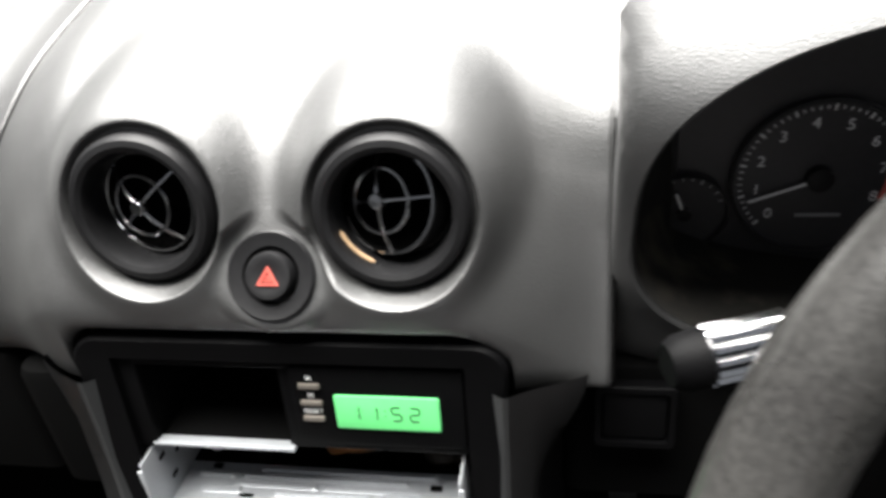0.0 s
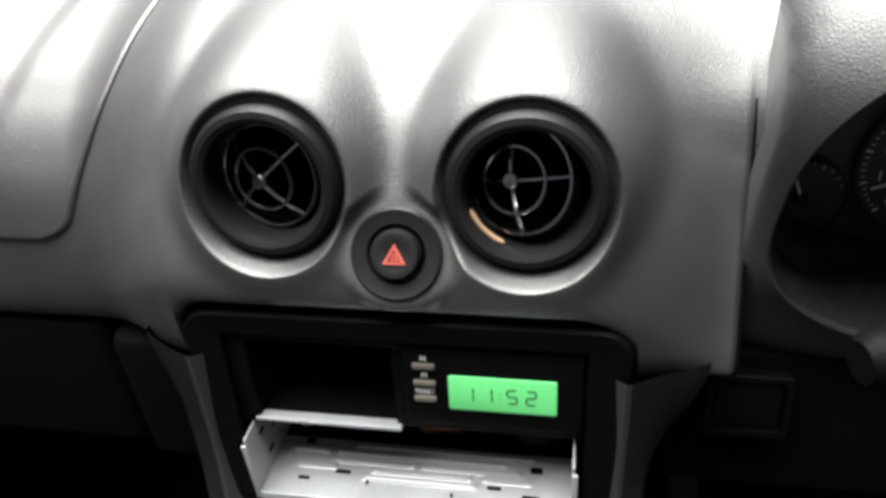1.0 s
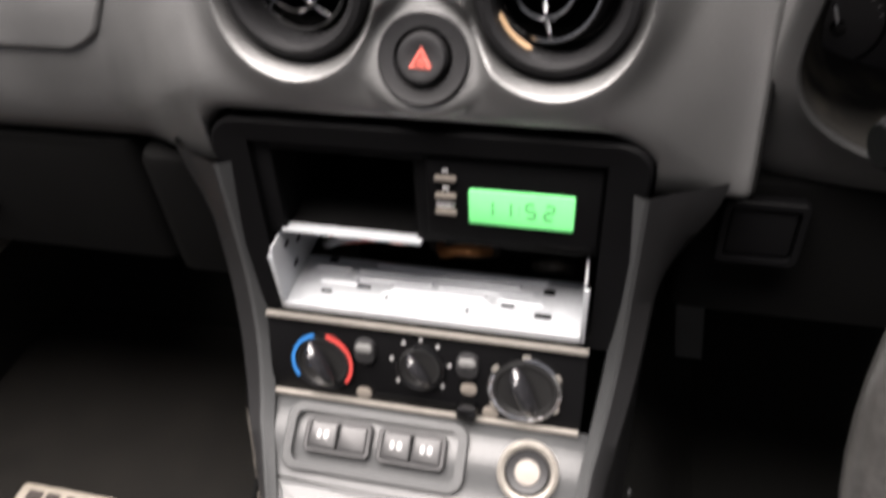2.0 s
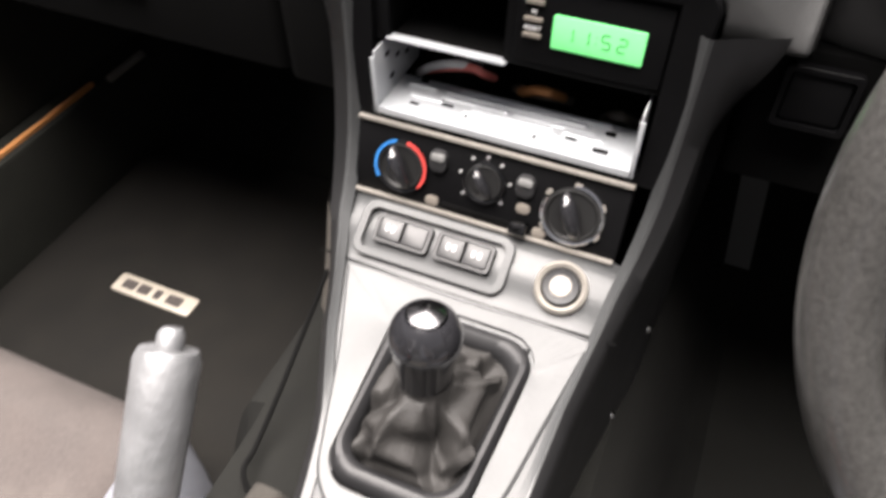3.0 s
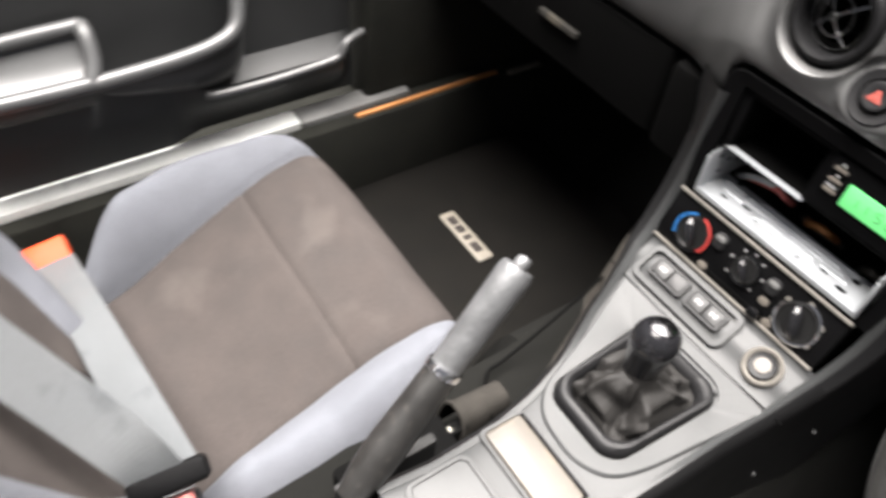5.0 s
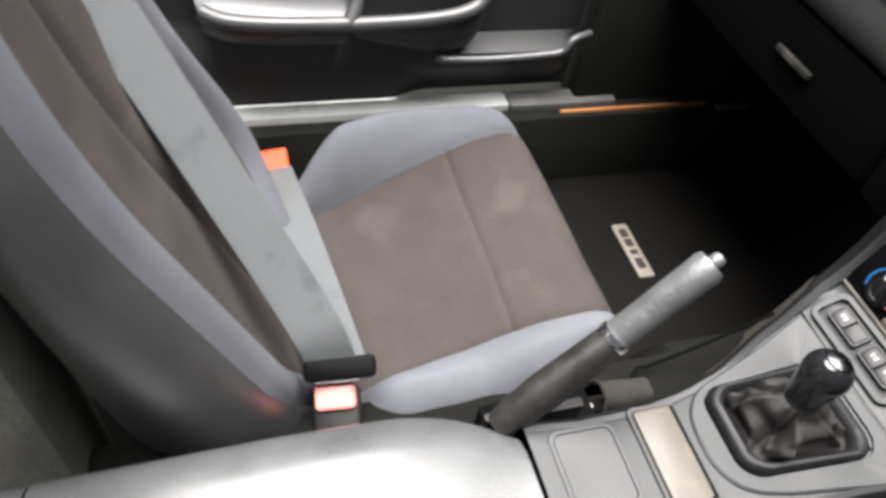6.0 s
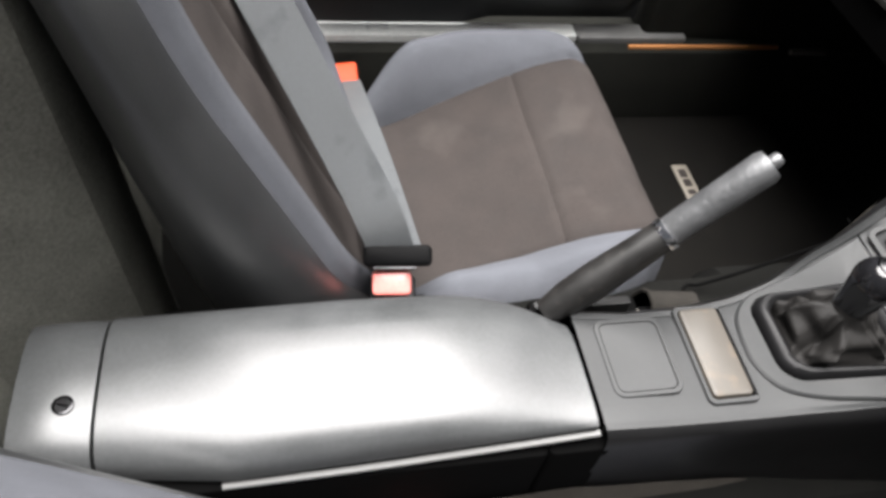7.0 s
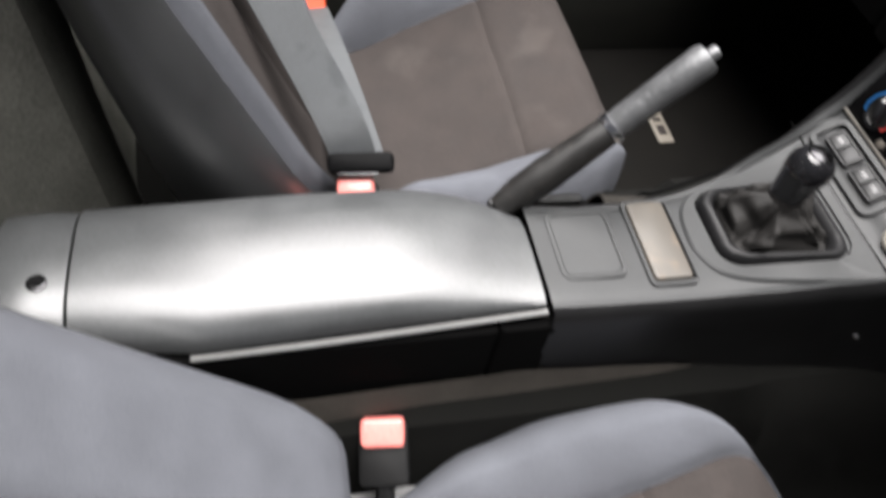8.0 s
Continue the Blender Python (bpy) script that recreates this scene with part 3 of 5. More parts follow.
def hv(x, k, lift=0.0):
    """k: 0 at the panel's lower edge, 1 at its upper edge."""
    return plane_pose(x - 0.004, 0.3180 + 0.0195 * k, 0.3520 + 0.052 * k, HT) @ Matrix.Translation((0, 0, lift))


heater = thing("heater_panel", (0, 0.33, 0.352), "black heater control panel with three rotary knobs", "heater controls")
part("panel", moved(slab(0.196, 0.0545, 0.02, 0.002), hv(0, 0.5, -0.020)), BEZEL, heater)
part("top_strip", moved(slab(0.196, 0.0030, 0.003, 0.0008), hv(0, 1.0, -0.0005)), SILVER, heater, "silver strip")
part("bottom_strip", moved(slab(0.194, 0.0030, 0.003, 0.0008), hv(0, 0.0, -0.0005)), SILVER, heater, "silver strip")


def arc_band(r0, r1, a0, a1, d, n=24):
    a = [radians(a0 + (a1 - a0) * i / n) for i in range(n + 1)]
    return loft([[(r0 * math.cos(t), r0 * math.sin(t), 0) for t in a], [(r0 * math.cos(t), r0 * math.sin(t), d) for t in a],
                 [(r1 * math.cos(t), r1 * math.sin(t), d) for t in a], [(r1 * math.cos(t), r1 * math.sin(t), 0) for t in a]], caps=False, closed=False)


def knob(x, k, r, turn, ring, span=300):
    """A dark dished dial with a raised lever across it and a bright ring that is open on one side."""
    m = hv(x, k)
    kn = part("knob", moved(lathe([(r * 0.96, 0.0), (r * 0.96, 0.0020), (r * 0.86, 0.0026), (r * 0.80, 0.0014), (0.0001, 0.0012)], 40), m), BLACK, heater)
    g = m @ pose(0, 0, 0.0030, 0, 0, turn)
    part("grip", moved(tube([(0, -r * 0.86, -0.001), (0, -r * 0.66, 0.001), (0, -r * 0.3, 0.0030), (0, r * 0.3, 0.0036), (0, r * 0.62, 0.0024), (0, r * 0.84, 0.0)], [r * 0.08, r * 0.20, r * 0.27, r * 0.30, r * 0.24, r * 0.10], 18, 1.25), g), GLOSS, kn)
    part("pointer", moved(slab(r * 0.09, r * 0.30, 0.0005, 0.0003, 0.0002), g @ Matrix.Translation((0, r * 0.46, 0.0028 + r * 0.30))), GREY_INK, kn)
    a0 = 90 + turn - 20 - span
    part("rim", moved(tube([(r * 1.03 * math.cos(radians(a0 + span * i / 40)), r * 1.03 * math.sin(radians(a0 + span * i / 40)), 0.0014) for i in range(41)], 0.0017, 8), m), ring, kn)
    return kn


knob(-0.0620, 0.47, 0.0180, 28, KNOB_CAP)
mL = hv(-0.0620, 0.47, 0.0022)
part("cold_band", moved(arc_band(0.0180, 0.0199, 104, 215, 0.0012), mL), BLUE_INK, heater, "blue cold band")
part("hot_band", moved(arc_band(0.0180, 0.0199, -38, 80, 0.0012), mL), RED_INK, heater, "red hot band")
knob(0.0000, 0.56, 0.0138, 35, KNOB_CAP)
knob(0.0635, 0.46, 0.0200, 24, CHROME)
for a in (-130, -80, -35, 0, 35, 80, 130):
    part("tick", moved(slab(0.0022, 0.0022, 0.0006, 0.0006, 0.0002), hv(0.0, 0.56) @ pose(0, 0, 0, 0, 0, a) @ Matrix.Translation((0, 0.0182, 0))), GREY_INK, heater)
for a in (-120, -60, 0, 55, 125):
    part("tick", moved(slab(0.0050, 0.0034, 0.0006, 0.0010, 0.0002), hv(0.0635, 0.46, 0.002) @ pose(0, 0, 0, 0, 0, a) @ Matrix.Translation((0, 0.0218, 0))), SILVER, heater)
for bx, bk in ((-0.0345, 0.72), (0.0290, 0.70)):
    part("push_button", moved(slab(0.0135, 0.0165, 0.0034, 0.0055, 0.0018), hv(bx, bk - 0.04)), ROCKER, heater)
    part("push_button", moved(slab(0.0105, 0.0055, 0.0012, 0.0024, 0.0005), hv(bx, bk + 0.02, 0.0036)), EDGE, heater)
part("slider_slot", moved(slab(0.062, 0.0034, 0.0010, 0.0015, 0.0004), hv(0.002, 0.11)), CAVITY, heater)
part("slider", moved(slab(0.0130, 0.0090, 0.0085, 0.0025, 0.0020), hv(0.0300, 0.13)), KNOB_CAP, heater)
for sx, sk in ((0.030, 0.36), (0.044, 0.10), (-0.036, 0.12)):
    part("symbol", moved(slab(0.0100, 0.0075, 0.0012, 0.0035, 0.0004), hv(sx, sk)), BROWN_KEY, heater)

# ---- centre console: rails, switch panel, gear plate ----
console = thing("centre_console", (0.02, 0.15, 0.0), "dark grey plastic centre console with satin sheen", "centre console")
TOP = profile(STACK, 6)


RAIL = profile([(0.354, 0.506), (0.351, 0.46), (0.346, 0.418), (0.335, 0.382), (0.314, 0.352), (0.285, 0.332), (0.25, 0.3205), (0.20, 0.3150), (0.12, 0.3115), (0.03, 0.3125), (-0.05, 0.3155)], 6)


def rail(side, first, last):
    """One side rail: a rounded shoulder beside the controls that runs down and back, with its outer wall; first and last pick a strip of its section."""
    loops = []
    pts = RAIL
    for i, (y, z) in enumerate(pts):
        a, b = pts[max(i - 1, 0)], pts[min(i + 1, len(pts) - 1)]
        d = Vector((0, b[0] - a[0], b[1] - a[1])).normalized()
        n = Vector((0, d.z, -d.y)) if d.y < 0 else Vector((0, -1, 0))
        n = Vector((0, -abs(n.y), abs(n.z))).normalized()
        x = left_edge(y) if side < 0 else right_edge(y)
        # the shoulder stands proud beside the stack and flattens out towards the lid
        k = smooth01(0.10, 0.27, y)
        wide = 0.007 + (0.013 if side < 0 else 0.008) * smooth01(0.24, 0.352, y)
        proud = 0.004 * k
        o = Vector((x, y, z))
        s = Vector((side, 0, 0))
        drop = Vector((0, 0, -1)) * (1 - smooth01(0.26, 0.352, y)) + Vector((0, 1, -0.15)) * smooth01(0.26, 0.352, y)
        # the cheek fans out under the dash
        fan = (0.020 if side < 0 else 0.030) * smooth01(0.42, 0.505, z) ** 1.4
        flare = 0.012 if side < 0 else 0.002 + 0.010 * smooth01(0.10, 0.25, y)
        loops.append([o - s * 0.004 - n * 0.012, o - s * 0.004 + n * 0.0, o + n * proud * 0.7, o + s * wide * 0.12 + n * proud,
                      o + s * wide * 0.28 + n * proud * 0.8, o + s * wide + n * (proud * 0.2 - 0.004), o + s * (wide + 0.002 + fan * 0.45) - n * 0.010,
                      o + s * (wide + 0.003 + fan * 0.8) - n * 0.016, o + s * (wide + 0.004 + fan) - n * 0.024 + drop * 0.02,
                      o + s * (wide + flare + fan) + drop * 0.12, o + s * (wide + flare + fan + 0.01) + drop * 0.20][first:last])
    return loft(loops, caps=False, closed=False)


for side in (-1, 1):
    part("side_rail", rail(side, 0, 5), CONSOLE, console)
    # the outer wall turns away from the light; its darker colour paints that shade
    part("side_wall", rail(side, 4, 12), SIDE_SHADED, console, "glossy console side, shade put into its colour")


def deck_point(u, row):
    y, z = float(np.interp(row, range(len(TOP)), [p[0] for p in TOP])), float(np.interp(row, range(len(TOP)), [p[1] for p in TOP]))
    xl, xr = left_edge(y) - 0.003, right_edge(y) + 0.003
    x = xl + (xr - xl) * u
    # wells for the gear boot, the coin tray and the ash tray
    if 0.128 < y < 0.25 and -0.02 < x < 0.06:
        z -= 0.03
    return (x, y, z + 0.001 - 0.003 * (2 * u - 1) ** 6)


rows = [i for i, p in enumerate(TOP) if p[1] < 0.3525 and p[0] < 0.3185]
part("deck", grid(deck_point, list(np.linspace(0, 1, 60)), list(np.linspace(rows[0], rows[-1], 110))), CONSOLE, console)
part("plate_seam", tube(catmull([(left_edge(0.274) - 0.018, 0.274, 0.3245), (0.0, 0.272, 0.3240), (right_edge(0.274) + 0.014, 0.274, 0.3245)], 4), 0.0008, 6), CAVITY, console)

def sw(x, k, lift=0.0):
    """On the sloping switch panel; k: 0 at its rear edge, 1 at the heater panel."""
    return plane_pose(x - 0.003, 0.2720 + 0.0460 * k, 0.3240 + 0.0285 * k, 58.5) @ Matrix.Translation((0, 0, lift))


switches = thing("switch_panel", (-0.025, 0.297, 0.326), "grey switch panel with two pairs of rocker switches", "switch panel")
part("plaque", moved(frame_slab(0.116, 0.042, 0.0035, 0.010, 0.104, 0.031, 0.006), sw(-0.026, 0.52)), CONSOLE, switches)
for x0 in (-0.0490, -0.0020):
    part("bezel", moved(frame_slab(0.0430, 0.0215, 0.0045, 0.004, 0.0375, 0.0165, 0.002), sw(x0, 0.55)), ROCKER, switches)
    for dx, worn in ((-0.0095, True), (0.0095, x0 > -0.03)):
        rk = part("rocker", moved(slab(0.0180, 0.0160, 0.0048, 0.0018, 0.0014), sw(x0 + dx, 0.55)), ROCKER, switches)
        if worn:
            for bx, bw in ((-0.0024, 0.0030), (0.0022, 0.0036)):
                part("symbol", moved(slab(bw * 0.8, 0.0048, 0.0004, 0.0012, 0.0001), sw(x0 + dx + bx, 0.56, 0.0048)), GREY_INK, rk)

lighter = thing("cigarette_lighter", (0.069, 0.296, 0.327), "round cigarette lighter with worn silver rim", "lighter")
lm = sw(0.069, 0.50)
part("rim", moved(lathe([(0.0135, -0.004), (0.0138, 0.004), (0.0160, 0.0055), (0.0180, 0.0040), (0.0186, -0.002)], 40), lm), SILVER, lighter)
part("knob", moved(lathe([(0.0130, -0.002), (0.0130, 0.0055), (0.0118, 0.0070), (0.0085, 0.0062), (0.0001, 0.0062)], 36), lm), RUBBER, lighter, "dark worn knob")
part("face", moved(lathe([(0.0075, 0.006), (0.0072, 0.0074), (0.0001, 0.0077)], 28), lm), BROWN_KEY, lighter)

def deck_z(y):
    return float(np.interp(-y, [-p[0] for p in TOP], [p[1] for p in TOP]))


def plate_outline(k):
    pts = [(0.095, 0.262), (0.086, 0.205), (0.078, 0.150), (0.066, 0.118), (0.043, 0.103), (0.018, 0.101), (-0.008, 0.106), (-0.028, 0.124), (-0.040, 0.154), (-0.058, 0.205), (-0.081, 0.262), (-0.078, 0.2705), (0.0, 0.2690), (0.091, 0.2705)]
    c = Vector((0.012, 0.19, 0))
    loop = catmull([(x, y, 0) for x, y in pts] + [(*pts[0], 0)], 8)[:-1]
    return [c + (p - c) * k for p in loop]


def gear_plate():
    o = plate_outline(1.0)
    o2 = plate_outline(0.975)
    hole = []
    ring = [Vector((x, y, 0)) for x, y, _ in ring_loop(1.03, 0)]
    c = Vector((0.0165, 0.190, 0))
    # the opening's point in the same direction as each point of the outline
    for p in o:
        a = math.atan2(p.y - c.y, p.x - c.x)
        best = min(ring, key=lambda q: abs(math.atan2(math.sin(math.atan2(q.y - c.y, q.x - c.x) - a), math.cos(math.atan2(q.y - c.y, q.x - c.x) - a))))
        hole.append(best)
    up = lambda loop, h: [Vector((p.x, p.y, deck_z(p.y) + h)) for p in loop]
    return loft([up(o, -0.001), up(o, 0.0022), up(o2, 0.0038), up(hole, 0.0038), up(hole, -0.006)], caps=False)


# ---- gear lever ----
gear = thing("gear_lever", (0.02, 0.19, 0.30), "black ball gear knob over a creased leather boot", "gear lever")


def ring_loop(s, z, w=0.093, d=0.132):
    out = []
    for x, y in rounded_loop(w * s, d * s, 0.022 * s, 12):
        out.append((0.0165 + x * (1 + 0.16 * y / d), 0.190 + y, z))
    return out


part("plate", gear_plate(), CONSOLE, gear, shade=False)
part("boot_ring", loft([ring_loop(1.01, 0.304), ring_loop(1.01, 0.3150), ring_loop(0.985, 0.3205), ring_loop(0.94, 0.3235), ring_loop(0.88, 0.3240), ring_loop(0.82, 0.3215), ring_loop(0.78, 0.3160), ring_loop(0.76, 0.306)], caps=False), RUBBER, gear, "padded dark ring")


def boot_point(u, v):
    """v: 0 at the ring, 1 under the knob; folds sag and crease between."""
    a = 2 * math.pi * u
    n = len(BOOT_LOOP)
    i = u * n
    p, q = Vector(BOOT_LOOP[int(i) % n]), Vector(BOOT_LOOP[(int(i) + 1) % n])
    base = p.lerp(q, i - int(i))
    top = Vector((0.017 + 0.0150 * math.cos(a), 0.184 + 0.0150 * math.sin(a), 0.362))
    k = v ** 0.75
    o = base.lerp(top, k)
    o.z = base.z + (top.z - base.z) * (0.25 * v + 0.75 * v ** 2.2)
    ridge = lambda q: 1 - 2 * abs(math.sin(q)) ** 1.2
    fold = 0.0060 * math.sin(3 * a + 2.2 * math.sin(2.6 * v + 0.5) + 0.8 * math.sin(a)) + 0.0038 * math.sin(5 * a - 3.5 * v + math.sin(2 * a)) + 0.0028 * ridge(4.5 * a + 3 * v) + 0.010 * noise.noise((3 * math.cos(a), 3 * math.sin(a), 4 * v))
    bell = math.sin(math.pi * min(1.0, v * 1.05)) ** 0.8
    out = Vector((math.cos(a), math.sin(a), 0.9)).normalized()
    return o + out * (fold + 0.010) * bell


BOOT_LOOP = [(p[0], p[1], 0.311) for p in ring_loop(0.79, 0)]
part("boot", grid(boot_point, list(np.linspace(0, 1, 145)), list(np.linspace(0, 1, 44))), LEATHER, gear)
km = Matrix.Translation((0.016, 0.184, 0.358)) @ Euler((radians(-6), 0, 0)).to_matrix().to_4x4()
kp = [(0.0150, -0.008), (0.0158, 0.004), (0.0168, 0.012), (0.0180, 0.020), (0.0194, 0.0275)] + [(0.0207 * math.sin(a), 0.0360 - 0.0207 * math.cos(a)) for a in np.linspace(1.35, 2.55, 14)]
gear_knob = part("knob", moved(lathe(kp, 48), km), GLOSS, gear)
part("cap", moved(lathe([(0.0112, 0.0526), (0.0104, 0.0542), (0.006, 0.0558), (0.0001, 0.0564)], 40), km), KNOB_CAP, gear_knob, "polished metal cap")
for dx in (-0.0045, 0.0, 0.0045):
    part("shift_mark", moved(slab(0.0011, 0.0085, 0.0004, 0.0005, 0.0001), km @ Matrix.Translation((dx, 0, 0.0558 - abs(dx) * 0.10))), BLACK, gear_knob)

# ---- trays behind the gear lever ----
ash = thing("ashtray", (0.026, 0.070, 0.311), "closed ashtray with worn cream-coloured lid", "ashtray")
am = Matrix.Translation((0.026, 0.070, 0.3112))
part("rim", moved(frame_slab(0.098, 0.048, 0.0035, 0.007, 0.090, 0.040, 0.005), am), CONSOLE, ash)
part("lid", moved(slab(0.088, 0.038, 0.0075, 0.0045, 0.0035), am @ Matrix.Translation((0, -0.0012, 0))), CREAM, ash, "worn cream lid")
part("finger_edge", moved(slab(0.088, 0.0035, 0.0050, 0.0012, 0.0010), am @ Matrix.Translation((0, 0.0200, 0))), BEZEL, ash)
coin = thing("coin_tray", (0.027, -0.006, 0.311), "shallow grey tray inset in the console", "tray")
cm = Matrix.Translation((0.0240, -0.0025, 0.3135))
part("rim", moved(frame_slab(0.076, 0.063, 0.0026, 0.010, 0.068, 0.055, 0.008), cm), CONSOLE, coin)
part("mat", moved(slab(0.0665, 0.0535, 0.0025, 0.0075, 0.0005), cm), CONSOLE, coin, shade=False)

# ---- armrest lid ----
armrest = thing("armrest_lid", (0.03, -0.24, 0.26), "dark grey vinyl armrest lid, shiny along its crown", "armrest lid")


def lid_left(y):
    return sum(float(np.interp(-(y + d), [0.056, 0.07, 0.088, 0.11, 0.15, 0.25, 0.32, 0.48], [-0.018, -0.031, -0.040, -0.049, -0.0555, -0.0565, -0.055, -0.052])) for d in (-0.012, -0.006, 0.0, 0.006, 0.012)) / 5


def lid_loops(y0, y1, rows_n, end_round):
    loops = []
    for j in range(rows_n):
        t = j / (rows_n - 1)
        y = y0 + (y1 - y0) * t
        f = 1.0
        if end_round:
            f = 0.82 + 0.18 * smooth01(-0.05, 0.36, t)
        xl, xr = lid_left(y), right_edge(y) - 0.001
        c, w = (xl + xr) / 2, (xr - xl) / 2 * (0.97 + 0.03 * f)
        top = 0.3165 + (0.0165 if end_round else 0.012) * (f - 0.82) / 0.18 + 0.004 * math.sin(math.pi * t)
        low = 0.3145 - 0.030 * (-0.05 - y) if end_round else 0.30
        loop = [Vector((c - w + 0.004, y, 0.250)), Vector((c - w, y, 0.288))]
        for k in range(15):
            a = math.pi - math.pi * k / 14
            e = 0.66
            ca, sa = math.cos(a), math.sin(a)
            foot = 0.292 if ca < 0 else low
            loop.append(Vector((c + w * math.copysign(abs(ca) ** e, ca), y, foot + (top + 0.003 - foot) * abs(sa) ** 0.76)))
        loop += [Vector((c + w - 0.003, y, low - 0.004)), Vector((c + w - 0.008, y, low - 0.006))]
        loops.append(loop)
    return loops


part("lid", loft(lid_loops(-0.056, -0.429, 40, True)), LID, armrest)
part("rear_box", loft(lid_loops(-0.433, -0.488, 6, False)), LID, armrest)
sm = Matrix.Translation((0.036, -0.452, 0.3345))
screw = part("screw", moved(lathe([(0.0075, -0.002), (0.0075, 0.0008), (0.0062, 0.0014), (0.0055, 0.0004), (0.0001, 0.0004)], 24), sm), KNOB_CAP, armrest, "dull metal screw")
part("slot", moved(slab(0.009, 0.0016, 0.0006, 0.0006, 0.0002), sm @ pose(0, 0, 0.0003, 0, 0, 70)), CAVITY, screw)
part("side_strip", tube(catmull([(0.0865, -0.054, 0.3090), (0.0895, -0.15, 0.3055), (0.0925, -0.25, 0.3025), (0.0935, -0.345, 0.2995)], 6), 0.0030, 8, 0.6), EDGE, armrest, "scuffed pale edge strip")
part("box_side", box(-0.014, 0.0965, -0.0955, -0.040, 0.05, 0.298, 0.006), LOWER_SHADED, armrest)
part("box_side", box(-0.046, 0.0965, -0.485, -0.095, 0.05, 0.298, 0.006), LOWER_SHADED, armrest)

# ---- handbrake ----
handbrake = thing("handbrake", (-0.035, -0.06, 0.28), "raised handbrake lever with silver grip and black sleeve", "handbrake")
HB0, HB1, HB2 = Vector((-0.037, -0.050, 0.320)), Vector((-0.0555, 0.0275, 0.380)), Vector((-0.0690, 0.101, 0.449))
part("sleeve", tube([HB0 - (HB1 - HB0) * 0.25, HB0, HB0.lerp(HB1, 0.3), HB0.lerp(HB1, 0.75), HB1], [0.012, 0.0160, 0.0170, 0.0152, 0.0145], 20), SLEEVE, handbrake, "black sleeve")
part("collar", tube([HB1.lerp(HB2, -0.02), HB1.lerp(HB2, 0.01), HB1.lerp(HB2, 0.05)], [0.0156, 0.0162, 0.0156], 20), CHROME, handbrake)
part("grip", tube([HB1.lerp(HB2, f) for f in (0.05, 0.15, 0.5, 0.8, 0.95, 1.0)], [0.0132, 0.0138, 0.0143, 0.0148, 0.0150, 0.0132], 14), ALLOY, handbrake, "worn silver grip")
hd = (HB2 - HB1).normalized()
part("button", tube([HB2, HB2 + hd * 0.007, HB2 + hd * 0.0095], [0.0062, 0.0062, 0.0045], 16), ALLOY, handbrake)
part("lever_arm", box(-0.050, -0.040, -0.075, 0.02, 0.20, 0.30, 0.003), BLACK, handbrake)
part("slot_cover", box(-0.088, -0.032, -0.06, 0.055, 0.19, 0.245, 0.006), LOWER_SHADED, handbrake)
bracket = thing("trim_sleeve", (-0.066, 0.10, 0.19), "grey fabric trim sleeve with a dark open end", "trim sleeve")


def sleeve_loops(shrink):
    """A low vault of folded carpet along the tunnel, open at its rear end."""
    loops = []
    for k in range(9):
        t = k / 8
        y = 0.064 + 0.066 * t
        c, half, top = -0.079 - 0.002 * t, 0.020 - 0.003 * t - shrink, 0.248 - 0.010 * t - shrink
        loop = []
        for i in range(15):
            a = math.pi * i / 14
            loop.append((c - half * math.copysign(abs(math.cos(a)) ** 0.7, math.cos(a)), y + 0.008 * math.sin(a) * (1 - t), 0.205 + (top - 0.205) * math.sin(a) ** 0.7 + 0.0015 * noise.noise((y * 40, i, 0))))
        loops.append(loop)
    return loops


part("cover", loft(sleeve_loops(0.0), caps=False, closed=False), SLEEVE_CLOTH, bracket)
# near-black inner copy of the cover, shade painted into the vault
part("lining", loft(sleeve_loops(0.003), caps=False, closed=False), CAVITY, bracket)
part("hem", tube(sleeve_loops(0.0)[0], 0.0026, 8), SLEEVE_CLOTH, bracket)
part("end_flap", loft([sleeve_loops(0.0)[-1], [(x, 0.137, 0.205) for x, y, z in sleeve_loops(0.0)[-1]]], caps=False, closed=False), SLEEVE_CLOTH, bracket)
# black sheet across the vault, in place of the shade in its hole
part("end_shade", moved(slab(0.034, 0.036, 0.002, 0.012, 0.0005), Matrix.Translation((-0.079, 0.106, 0.218)) @ Euler((radians(90), 0, 0)).to_matrix().to_4x4()), CAVITY, bracket)
part("bolt", moved(lathe([(0.004, 0), (0.004, 0.003), (0.0001, 0.0035)], 12), Matrix.Translation((-0.068, 0.053, 0.238))), SILVER, bracket)
part("foot", box(-0.075, -0.062, 0.046, 0.076, 0.205, 0.2385, 0.002), LOWER_SHADED, bracket)


# ---- console lower walls (carpeted tunnel) ----
def tunnel_wall(side):
    def f(u, v):
        y = 0.62 - 1.07 * u
        x = (left_edge(y) if side < 0 else right_edge(y))
        if y > 0.30:
            x = -0.112 if side < 0 else 0.112
        out = x + side * (0.012 + (0.035 if side < 0 else 0.060) * v + 0.03 * smooth01(0.05, 0.3, y) * v)
        tops = [0.225, 0.24, 0.25, 0.295, 0.36, 0.44, 0.44] if side < 0 else [0.235, 0.235, 0.215, 0.15, 0.14, 0.14, 0.14]
        top = float(np.interp(y, [-0.45, -0.06, 0.1, 0.27, 0.33, 0.37, 0.62], tops))
        return (out + 0.002 * noise.noise((y * 12, v * 6, side)), y, top * (1 - v) - 0.01)
    return grid(f, list(np.linspace(0, 1, 50)), list(np.linspace(0, 1, 20)))


single("tunnel_side", tunnel_wall(-1), TUNNEL_CARPET, "worn dark carpet on the tunnel side", "tunnel carpet", "structure")
